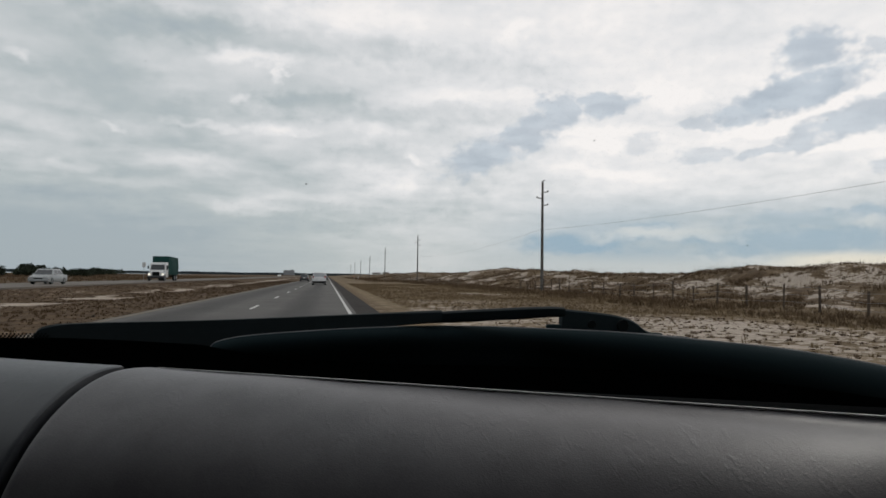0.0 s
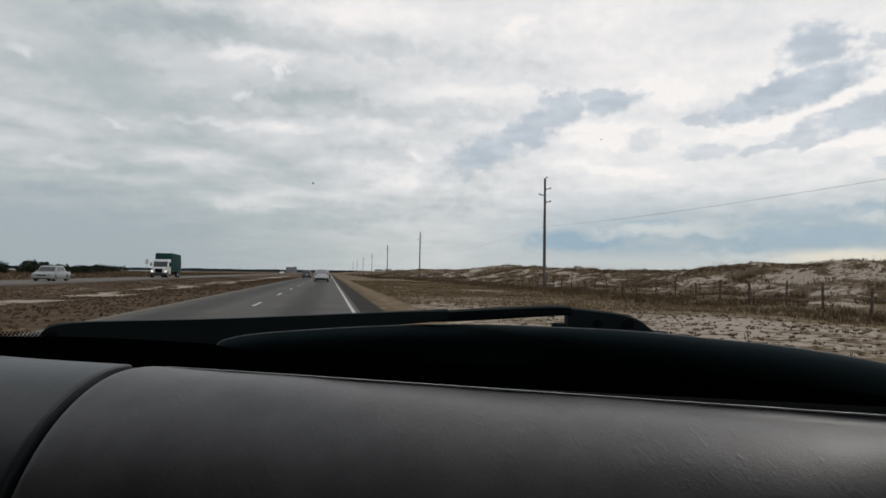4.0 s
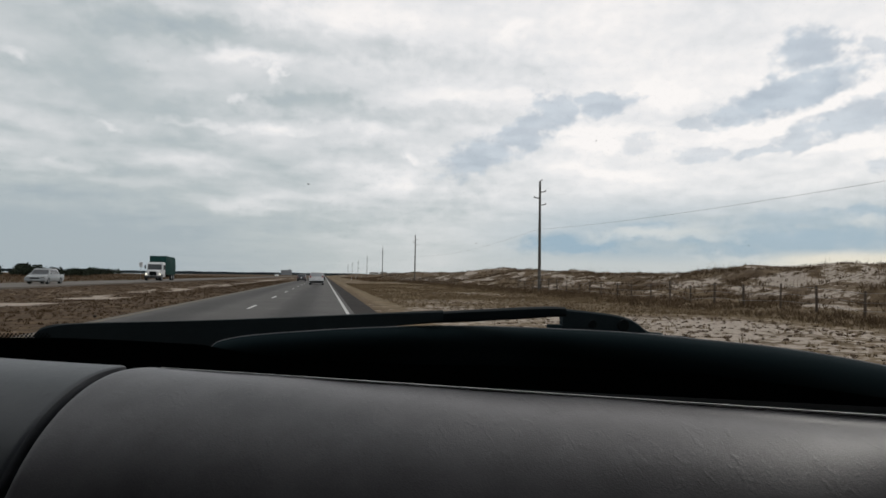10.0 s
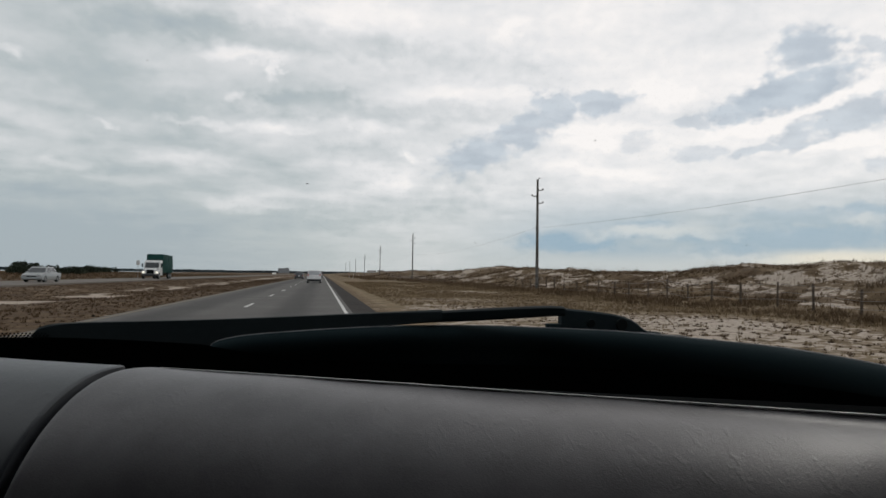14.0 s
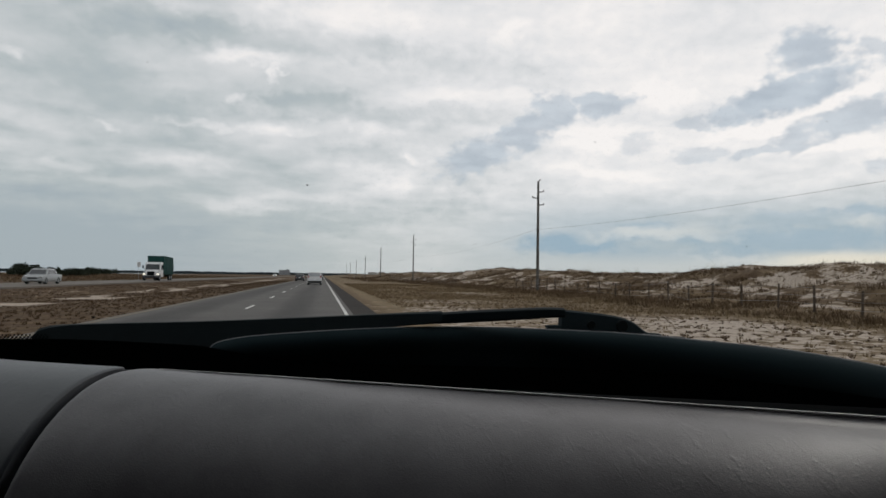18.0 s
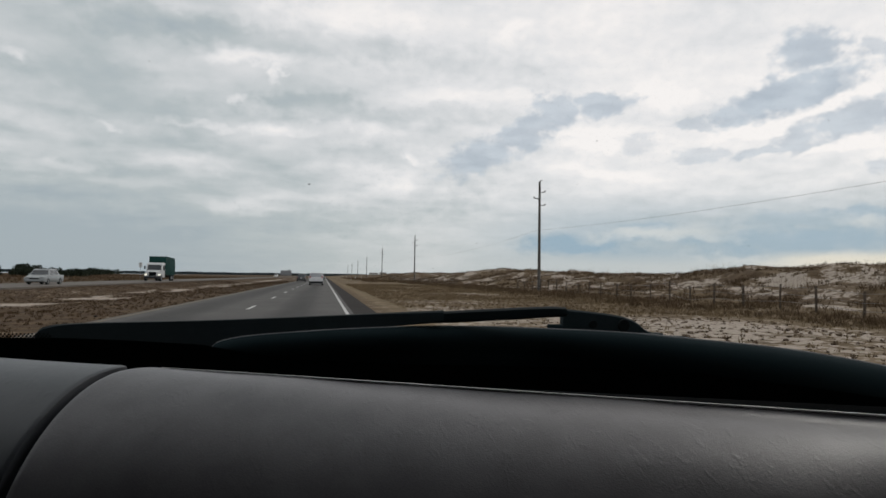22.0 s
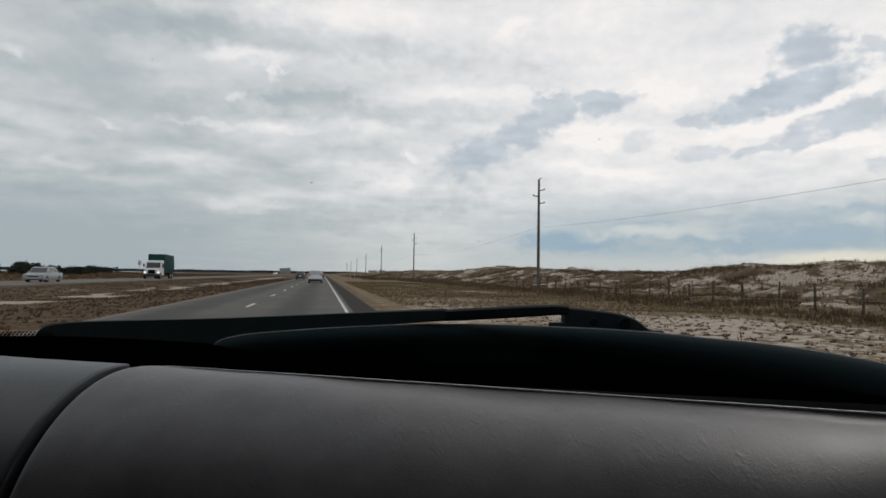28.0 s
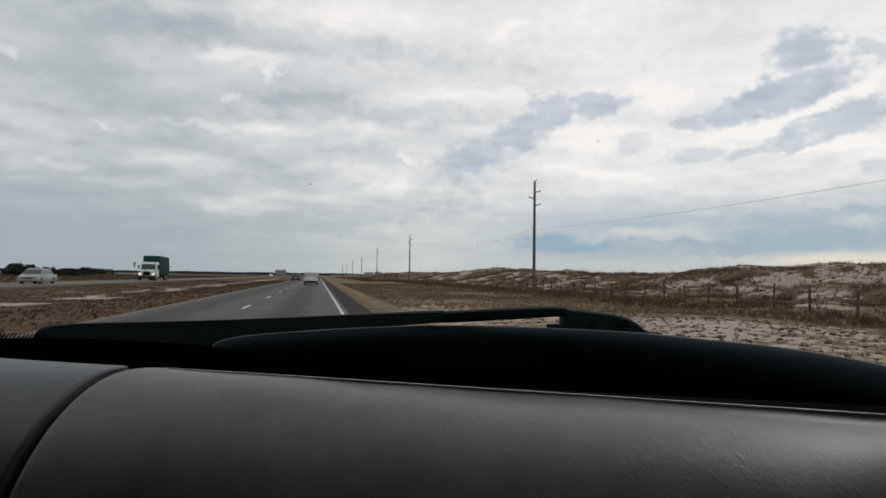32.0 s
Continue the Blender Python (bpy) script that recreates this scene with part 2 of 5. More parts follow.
def ground_material():
    """White quartz sand and dry brown grass, by the sand share stored in the sheet and noise at three scales."""
    m = bpy.data.materials.new("sand_and_dry_grass")
    m.use_nodes = True
    nt = m.node_tree
    N, L = nt.nodes.new, nt.links.new
    p = nt.nodes["Principled BSDF"]
    co = N("ShaderNodeTexCoord").outputs["Object"]

    def tex(s, d, r=0.6):
        n = N("ShaderNodeTexNoise")
        n.inputs["Scale"].default_value, n.inputs["Detail"].default_value, n.inputs["Roughness"].default_value = s, d, r
        L(co, n.inputs["Vector"])
        return n.outputs[0]

    def ramp(v, *stops):
        n = N("ShaderNodeValToRGB")
        e = n.color_ramp.elements
        while len(e) < len(stops):
            e.new(0.5)
        for k, (q, c) in zip(e, stops):
            k.position, k.color = q, (*c, 1)
        L(v, n.inputs[0])
        return n.outputs[0]

    at = N("ShaderNodeAttribute")
    at.attribute_name = "sand"
    mid, fine, clump = tex(0.9, 6, 0.65), tex(7.0, 4), tex(2.4, 4, 0.6)

    def sum_(a, b, k):
        n = N("ShaderNodeMath")
        n.operation = "MULTIPLY_ADD"
        L(b, n.inputs[0])
        n.inputs[1].default_value = k
        L(a, n.inputs[2])
        return n.outputs[0]
    s = sum_(sum_(sum_(at.outputs["Fac"], mid, 1.5), fine, 0.5), clump, 1.6)
    r = N("ShaderNodeMapRange")
    L(s, r.inputs[0])
    r.inputs[1].default_value, r.inputs[2].default_value = 2.22, 2.36
    sand = ramp(fine, (0.3, (0.22, 0.18, 0.145)), (0.7, (0.39, 0.34, 0.29)))
    rough_ = ramp(mid, (0.28, (0.036, 0.023, 0.013)), (0.5, (0.066, 0.043, 0.025)), (0.72, (0.118, 0.083, 0.050)))
    mown = ramp(mid, (0.28, (0.085, 0.060, 0.034)), (0.5, (0.15, 0.112, 0.068)), (0.72, (0.23, 0.18, 0.12)))
    tn = N("ShaderNodeAttribute")
    tn.attribute_name = "mown"
    gm = N("ShaderNodeMix")
    gm.data_type = "RGBA"
    L(tn.outputs["Fac"], gm.inputs[0]), L(rough_, gm.inputs[6]), L(mown, gm.inputs[7])
    grass = gm.outputs[2]
    mx = N("ShaderNodeMix")
    mx.data_type = "RGBA"
    L(r.outputs[0], mx.inputs[0]), L(grass, mx.inputs[6]), L(sand, mx.inputs[7])
    L(mx.outputs[2], p.inputs["Base Color"])
    p.inputs["Roughness"].default_value, p.inputs["Specular IOR Level"].default_value = 0.95, 0.1
    bn = N("ShaderNodeBump")
    bn.inputs["Strength"].default_value, bn.inputs["Distance"].default_value = 0.8, 0.12
    L(sum_(mid, fine, 0.5), bn.inputs["Height"])
    L(bn.outputs[0], p.inputs["Normal"])
    return m


def asphalt_material():
    """Grey asphalt with a darker oil track along the middle of each lane and long patches."""
    m = material("asphalt", (0.066, 0.063, 0.061), (0.098, 0.094, 0.090), 0.35, 0.9, 0, 0.4, 45, 0.01, 0.2)
    nt = m.node_tree
    N, L = nt.nodes.new, nt.links.new
    p = nt.nodes["Principled BSDF"]
    col = p.inputs["Base Color"].links[0].from_socket
    co = N("ShaderNodeTexCoord").outputs["Object"]
    sp = N("ShaderNodeSeparateXYZ")
    L(co, sp.inputs[0])
    a = N("ShaderNodeMath")
    a.operation = "MULTIPLY_ADD"
    L(sp.outputs[0], a.inputs[0])
    a.inputs[1].default_value, a.inputs[2].default_value = 2 * math.pi / 3.66, 2 * math.pi * 0.99 / 3.66
    c = N("ShaderNodeMath")
    c.operation = "COSINE"
    L(a.outputs[0], c.inputs[0])
    st = N("ShaderNodeMapping")
    st.inputs["Scale"].default_value = (1.2, 0.03, 1)
    L(co, st.inputs[0])
    n = N("ShaderNodeTexNoise")
    n.inputs["Scale"].default_value, n.inputs["Detail"].default_value = 1.0, 4
    L(st.outputs[0], n.inputs["Vector"])
    s = N("ShaderNodeMath")
    s.operation = "MULTIPLY_ADD"
    L(n.outputs[0], s.inputs[0])
    s.inputs[1].default_value = 1.4
    L(c.outputs[0], s.inputs[2])
    r = N("ShaderNodeMapRange")
    L(s.outputs[0], r.inputs[0])
    for i, v in ((1, 0.6), (2, 1.8), (3, 0.0), (4, 0.85)):
        r.inputs[i].default_value = v
    mx = N("ShaderNodeMix")
    mx.data_type = "RGBA"
    L(r.outputs[0], mx.inputs[0]), L(col, mx.inputs[6])
    mx.inputs[7].default_value = (0.038, 0.037, 0.036, 1)
    L(mx.outputs[2], p.inputs["Base Color"])
    return m


def glass_material(name, tint, gloss=0.04):
    m = bpy.data.materials.new(name)
    m.use_nodes = True
    nt = m.node_tree
    nt.nodes.clear()
    N, L = nt.nodes.new, nt.links.new
    t, g, mx, f = N("ShaderNodeBsdfTransparent"), N("ShaderNodeBsdfGlossy"), N("ShaderNodeMixShader"), N("ShaderNodeFresnel")
    t.inputs[0].default_value = (*tint, 1)
    g.inputs["Roughness"].default_value = 0.02
    f.inputs[0].default_value = 1.12
    L(f.outputs[0], mx.inputs[0]), L(t.outputs[0], mx.inputs[1]), L(g.outputs[0], mx.inputs[2])
    L(mx.outputs[0], N("ShaderNodeOutputMaterial").inputs[0])
    return m


def lamp_material(name, color, strength):
    m = bpy.data.materials.new(name)
    m.use_nodes = True
    p = m.node_tree.nodes["Principled BSDF"]
    p.inputs["Base Color"].default_value = (*color, 1)
    p.inputs["Emission Color"].default_value, p.inputs["Emission Strength"].default_value = (*color, 1), strength
    return m


def vinyl(name, a, b):
    """Moulded vinyl: pebble grain, soft creases that run aslant, faint blotches."""
    m = material(name, a, b, 22, 0.36, 0, 0, 500, 0.001, 0.5)
    nt = m.node_tree
    N, L = nt.nodes.new, nt.links.new
    p = nt.nodes["Principled BSDF"]
    co = N("ShaderNodeTexCoord").outputs["Object"]
    g = N("ShaderNodeTexVoronoi")
    g.inputs["Scale"].default_value = 650
    L(co, g.inputs["Vector"])
    mp = N("ShaderNodeMapping")
    mp.inputs["Rotation"].default_value, mp.inputs["Scale"].default_value = (0, 0, radians(35)), (36, 17, 24)
    L(co, mp.inputs[0])
    c = N("ShaderNodeTexNoise")
    c.inputs["Scale"].default_value, c.inputs["Detail"].default_value, c.inputs["Roughness"].default_value = 1.0, 6, 0.65
    L(mp.outputs[0], c.inputs["Vector"])
    # short wrinkles pressed into the skin
    mw = N("ShaderNodeMapping")
    mw.inputs["Rotation"].default_value, mw.inputs["Scale"].default_value = (0, 0, radians(28)), (95, 38, 70)
    L(co, mw.inputs[0])
    w = N("ShaderNodeTexNoise")
    w.inputs["Scale"].default_value, w.inputs["Detail"].default_value, w.inputs["Distortion"].default_value = 1.0, 3, 0.6
    L(mw.outputs[0], w.inputs["Vector"])
    wr = N("ShaderNodeMapRange")
    L(w.outputs[0], wr.inputs[0])
    wr.inputs[1].default_value, wr.inputs[2].default_value = 0.58, 0.70
    b3 = N("ShaderNodeBump")
    b3.inputs["Strength"].default_value, b3.inputs["Distance"].default_value = 0.07, 0.004
    L(wr.outputs[0], b3.inputs["Height"])
    b1, b2 = N("ShaderNodeBump"), N("ShaderNodeBump")
    L(b3.outputs[0], b1.inputs["Normal"])
    b1.inputs["Strength"].default_value, b1.inputs["Distance"].default_value = 0.08, 0.004
    b2.inputs["Strength"].default_value, b2.inputs["Distance"].default_value = 0.20, 0.0006
    L(c.outputs[0], b1.inputs["Height"]), L(g.outputs[0], b2.inputs["Height"])
    L(b1.outputs[0], b2.inputs["Normal"]), L(b2.outputs[0], p.inputs["Normal"])
    return m


GROUND, ASPHALT = ground_material(), asphalt_material()
SHOULDER = material("worn_shoulder_asphalt", (0.020, 0.018, 0.017), (0.038, 0.034, 0.031), 0.6, 0.95, 0, 0.5, 30, 0.01, 0.08)
PALE_ASPHALT = material("pale_old_asphalt", (0.078, 0.068, 0.058), (0.118, 0.104, 0.09), 0.3, 0.9, 0, 0.3, 30)
PAINT = material("worn_white_road_paint", (0.32, 0.32, 0.31), (0.52, 0.52, 0.50), 3, 0.7, 0, 0.3, 40)
YELLOW = material("worn_yellow_road_paint", (0.085, 0.070, 0.045), (0.125, 0.10, 0.06), 3, 0.7, 0, 0.3, 40)
GRASS = material("dry_grass_blades", (0.10, 0.07, 0.04), (0.22, 0.165, 0.10), 0.6, 0.9, 0, 0, 5, 0.01, 0.1)
WRACK = material("beach_wrack", (0.06, 0.04, 0.026), (0.14, 0.10, 0.07), 2.0, 0.95, 0, 0, 8, 0.01, 0.1)
SCRUB = material("brown_dune_scrub", (0.062, 0.041, 0.024), (0.132, 0.092, 0.055), 0.5, 0.95, 0, 0, 4, 0.01, 0.1)
MEDIAN = material("dry_median_grass", (0.054, 0.035, 0.020), (0.094, 0.065, 0.039), 0.5, 0.95, 0, 0, 4, 0.01, 0.1)
# leaves paled towards blue: the distance haze is in the base colour
HAZED_LEAF = material("haze_tinted_woods", (0.034, 0.046, 0.052), (0.058, 0.075, 0.082), 0.02, 0.95, 0, 0, 0.2, 0.01, 0.05)
LEAF = material("dark_evergreen_leaves", (0.012, 0.018, 0.013), (0.035, 0.045, 0.028), 0.8, 0.9, 0, 0, 5, 0.01, 0.15)
WOOD = material("weathered_pole_wood", (0.066, 0.063, 0.059), (0.135, 0.128, 0.118), 1.6, 0.9, 0, 0.5, 25, 0.01, 0.2)
POST = material("grey_brown_fence_wood", (0.050, 0.037, 0.028), (0.100, 0.078, 0.060), 3, 0.9, 0, 0.5, 30, 0.01, 0.2)
IRON = material("dull_galvanised_steel", (0.16, 0.165, 0.17), (0.26, 0.26, 0.265), 9, 0.55, 0.6, 0.1, 60)
CABLE = material("grey_cable_sheath", (0.08, 0.08, 0.082), (0.14, 0.14, 0.142), 5, 0.7, 0, 0, 9)
PORCELAIN = material("grey_porcelain", (0.16, 0.15, 0.15), (0.3, 0.29, 0.28), 5, 0.35, 0, 0, 9)
WATER = material("grey_sound_water", (0.10, 0.13, 0.14), (0.16, 0.19, 0.20), 0.02, 0.25, 0, 0.3, 0.6, 0.15, 0.5)
PAD = vinyl("taupe_grained_vinyl", (0.077, 0.075, 0.081), (0.118, 0.116, 0.123))
CENTRE = vinyl("blue_grey_grained_vinyl", (0.032, 0.037, 0.044), (0.042, 0.048, 0.056))
# pale base colour helps out the sky's glint on the pad edge
LIP = material("vinyl_edge_highlight", (0.44, 0.45, 0.45), (0.56, 0.57, 0.57), 8, 0.3, 0.4, 0, 300, 0.001, 0.9)
STRIP = material("charcoal_plastic", (0.005, 0.006, 0.0065), (0.008, 0.009, 0.0095), 9, 0.9, 0, 0.05, 400, 0.0005, 0.008)
SHELF = material("matt_black_shelf", (0.006, 0.008, 0.0085), (0.008, 0.011, 0.012), 9, 0.95, 0, 0.05, 400, 0.0005, 0.05)
FRIT = material("black_ceramic_band", (0.006, 0.009, 0.010), (0.008, 0.012, 0.013), 9, 0.9, 0, 0, 100, 0.001, 0.05)
COWL = material("black_weathered_plastic", (0.0105, 0.0190, 0.0222), (0.0150, 0.0255, 0.0295), 6, 0.85, 0, 0.08, 300, 0.0006, 0.05)
WIPER = material("black_painted_steel", (0.0032, 0.0078, 0.0098), (0.005, 0.0110, 0.0132), 6, 0.65, 0, 0.05, 200, 0.0006, 0.15)
PIVOT = material("grey_black_weathered_plastic", (0.012, 0.019, 0.022), (0.018, 0.027, 0.031), 9, 0.8, 0, 0.08, 300, 0.0006, 0.1)
RUBBER = material("black_rubber", (0.0045, 0.0105, 0.0128), (0.0072, 0.0150, 0.0178), 12, 0.9, 0, 0.1, 80)
LINING = material("grey_cabin_lining", (0.04, 0.04, 0.042), (0.055, 0.055, 0.058), 12, 0.95, 0, 0.1, 200)
# grey that stands for the reflection on the black cowl lip
EDGE_GLINT = material("grey_edge_highlight", (0.12, 0.125, 0.13), (0.28, 0.29, 0.30), 14, 0.5, 0, 0, 200, 0.001, 0.5)
CARPAINT = material("dark_grey_car_paint", (0.05, 0.052, 0.056), (0.06, 0.062, 0.066), 3, 0.35, 0.3, 0, 100, 0.01, 0.5, 0.5)
WHITEPAINT = material("white_car_paint", (0.46, 0.47, 0.48), (0.55, 0.56, 0.57), 2, 0.35, 0, 0, 100, 0.01, 0.5, 0.3)
SILVER = material("silver_car_paint", (0.19, 0.205, 0.21), (0.25, 0.265, 0.27), 2, 0.35, 0.2, 0, 100, 0.01, 0.5, 0.3)
DARKPAINT = material("black_car_paint", (0.012, 0.013, 0.016), (0.02, 0.021, 0.024), 2, 0.3, 0, 0, 100, 0.01, 0.5, 0.4)
GREENPAINT = material("dark_green_truck_paint", (0.004, 0.030, 0.028), (0.008, 0.050, 0.045), 1.5, 0.6, 0, 0.1, 30, 0.01, 0.15)
REDPAINT = material("red_lens", (0.22, 0.012, 0.01), (0.30, 0.02, 0.015), 5, 0.3, 0, 0, 9)
DARKGLASS = material("dark_car_glass", (0.02, 0.024, 0.028), (0.035, 0.04, 0.045), 1, 0.12, 0, 0, 9, 0.01, 0.6)
# pale base colour puts sky reflection and distance haze into the panes
SKYGLASS = material("glass_with_painted_sky", (0.22, 0.24, 0.26), (0.30, 0.32, 0.34), 1, 0.15, 0, 0, 9, 0.01, 0.8)
CHROME = material("chrome", (0.6, 0.6, 0.6), (0.7, 0.7, 0.7), 5, 0.25, 1.0, 0, 9)
WHITEWALL = material("white_stucco", (0.60, 0.60, 0.58), (0.74, 0.74, 0.72), 1, 0.85, 0, 0.2, 12)
ROOF = material("grey_shingle_roof", (0.09, 0.085, 0.08), (0.16, 0.15, 0.14), 2, 0.9, 0, 0.4, 9)
CONCRETE = material("grey_concrete", (0.15, 0.16, 0.175), (0.20, 0.21, 0.225), 0.3, 0.9, 0, 0.2, 4)
SIGNYELLOW = material("amber_sign_sheeting", (0.60, 0.28, 0.03), (0.70, 0.34, 0.045), 5, 0.55, 0, 0, 50)
SIGNWHITE = material("white_sign_sheeting", (0.58, 0.60, 0.62), (0.70, 0.71, 0.72), 5, 0.55, 0, 0, 50)
SIGNBROWN = material("dark_brown_sign_sheeting", (0.045, 0.016, 0.014), (0.065, 0.024, 0.02), 4, 0.55, 0, 0, 50)
SIGNBLACK = material("black_sign_ink", (0.012, 0.012, 0.012), (0.02, 0.02, 0.02), 5, 0.6, 0, 0, 50)
ORANGE = material("faded_orange_plastic", (0.50, 0.15, 0.05), (0.62, 0.22, 0.09), 6, 0.7, 0, 0.1, 40)
DIRT = material("dried_bug_dirt", (0.02, 0.02, 0.02), (0.05, 0.05, 0.045), 300, 0.9, 0, 0, 900)
HEADLAMP = lamp_material("lit_headlamp", (1.0, 0.93, 0.78), 0.9)
GLASS = glass_material("windscreen_glass", (0.97, 0.985, 0.98))


# ---- mesh helpers ----
def part(name, bm, mat, parent=None, label="", smooth=True):
    me = bpy.data.meshes.new(name)
    bm.normal_update()
    bm.to_mesh(me)
    bm.free()
    if smooth:
        me.polygons.foreach_set("use_smooth", [True] * len(me.polygons))
        me.set_sharp_from_angle(angle=radians(38))
    me.materials.append(mat)
    ob = new(name, me)
    ob.parent = parent
    return tagged(ob, label)


def flat(name, verts, faces, mat, parent=None, label="", smooth=False):
    me = bpy.data.meshes.new(name)
    me.from_pydata(verts, [], faces)
    if smooth:
        me.polygons.foreach_set("use_smooth", [True] * len(me.polygons))
    me.materials.append(mat)
    ob = new(name, me)
    ob.parent = parent
    return tagged(ob, label)


def thing(name, place, label, category, group="", turn=0.0):
    ob = new(name)
    ob.empty_display_size = 0.2
    ob.location, ob.rotation_euler = place, (0, 0, radians(turn))
    return tagged(ob, label, category, group)


def box(bm, c, s, bevel=0.0, turn=None):
    m = Matrix.Translation(c) @ (turn or Matrix()) @ Matrix.Diagonal((*s, 1))
    vs = bmesh.ops.create_cube(bm, size=1, matrix=m)["verts"]
    if bevel:
        es = list({e for v in vs for e in v.link_edges})
        bmesh.ops.bevel(bm, geom=es, offset=bevel, segments=2, affect="EDGES", profile=0.6)
    return bm


def boxed(c, s, bevel=0.0, turn=None):
    return box(bmesh.new(), c, s, bevel, turn)


def spline(pts, n):
    """n points along a smooth curve through the given ones."""
    p = [Vector(q) for q in pts]
    p = [2 * p[0] - p[1], *p, 2 * p[-1] - p[-2]]
    out = []
    for i in range(n):
        u = i / (n - 1) * (len(p) - 3)
        k = min(int(u), len(p) - 4)
        t = u - k
        a, b, c, d = p[k:k + 4]
        out.append(0.5 * (2 * b + (c - a) * t + (2 * a - 5 * b + 4 * c - d) * t * t + (3 * b - a - 3 * c + d) * t ** 3))
    return out


def loft(bm, rings, closed=True, caps=True):
    vs = [[bm.verts.new(p) for p in r] for r in rings]
    n = len(rings[0])
    for a, b in zip(vs, vs[1:]):
        for i in range(n if closed else n - 1):
            j = (i + 1) % n
            bm.faces.new((a[i], a[j], b[j], b[i]))
    if caps and closed:
        bm.faces.new(vs[0][::-1]), bm.faces.new(vs[-1])
    return bm


def tube(bm, pts, radii, n=8, squash=1.0):
    """A round bar along pts; squash flattens it upright."""
    pts = [Vector(p) for p in pts]
    if isinstance(radii, (int, float)):
        radii = [radii] * len(pts)
    rings = []
    for i, p in enumerate(pts):
        d = (pts[min(i + 1, len(pts) - 1)] - pts[max(i - 1, 0)]).normalized()
        a = d.cross(Vector((0, 0, 1)))
        a = a.normalized() if a.length > 0.05 else Vector((1, 0, 0))
        b = a.cross(d).normalized()
        rings.append([p + radii[i] * (a * math.cos(q) + squash * b * math.sin(q)) for q in (2 * math.pi * k / n for k in range(n))])
    return loft(bm, rings)


def disc(bm, c, r, t, axis="X", n=16, hole=0.0):
    """A wheel-like ring or plate, thick along one axis."""
    prof = [(hole, -t / 2), (r * 0.94, -t / 2), (r, -t / 2 * 0.7), (r, t / 2 * 0.7), (r * 0.94, t / 2), (hole, t / 2)]
    rings = []
    for k in range(n + 1):
        a = 2 * math.pi * k / n
        ring = []
        for q, h in prof:
            u, v = q * math.cos(a), q * math.sin(a)
            ring.append(Vector(c) + Vector((h, u, v) if axis == "X" else (u, h, v) if axis == "Y" else (u, v, h)))
        rings.append(ring)
    loft(bm, rings, closed=hole > 0, caps=False)
    bmesh.ops.remove_doubles(bm, verts=bm.verts, dist=1e-5)
    return bm


def slab(bm, profile, half, bevel=0.03, tuck=None):
    """A side outline (y, z) drawn out to both sides; tuck(z) narrows it with height."""
    f = tuck or (lambda z: 1.0)
    a = [bm.verts.new((-half * f(z), y, z)) for y, z in profile]
    b = [bm.verts.new((half * f(z), y, z)) for y, z in profile]
    n = len(profile)
    bm.faces.new(a), bm.faces.new(b[::-1])
    for i in range(n):
        j = (i + 1) % n
        bm.faces.new((a[i], b[i], b[j], a[j]))
    bmesh.ops.recalc_face_normals(bm, faces=bm.faces)
    if bevel:
        bmesh.ops.bevel(bm, geom=list(bm.edges), offset=bevel, segments=2, affect="EDGES", profile=0.6)
    return bm


# ---- noise on arrays ----
def value_noise(x, y, seed):
    xi, yi = np.floor(x), np.floor(y)
    fx, fy = x - xi, y - yi
    fx, fy = fx * fx * (3 - 2 * fx), fy * fy * (3 - 2 * fy)

    def h(a, b):
        v = np.sin(a * 127.1 + b * 311.7 + seed * 74.7) * 43758.5453
        return v - np.floor(v)
    return (h(xi, yi) * (1 - fx) + h(xi + 1, yi) * fx) * (1 - fy) + (h(xi, yi + 1) * (1 - fx) + h(xi + 1, yi + 1) * fx) * fy


def fbm(x, y, seed, octaves=4):
    s, a, t = 0.0, 1.0, 0.0
    for k in range(octaves):
        s, t = s + a * value_noise(x * 2 ** k + 17 * k, y * 2 ** k - 9 * k, seed + k), t + a
        a *= 0.5
    return s / t


def step(a, b, v):
    t = np.clip((v - a) / (b - a), 0, 1)
    return t * t * (3 - 2 * t)


# ---- the lie of the land: road along y, dunes to the east, a sound to the west ----
LINE_R, LINE_L = 0.84, -5.88          # edge lines of the near carriageway
ROAD_W, ROAD_E = -6.12, 1.92
FAR_W, FAR_E = -31.0, -22.8           # the other carriageway


# single high dunes: across, along, radii and height
MOUNDS = [(29, 232, 13, 15, 1.6), (34, 268, 16, 22, 1.0)]


def mounds(x, y):
    return sum(h * np.exp(-((x - a) / ra) ** 2 - ((y - b) / rb) ** 2) for a, b, ra, rb, h in MOUNDS)


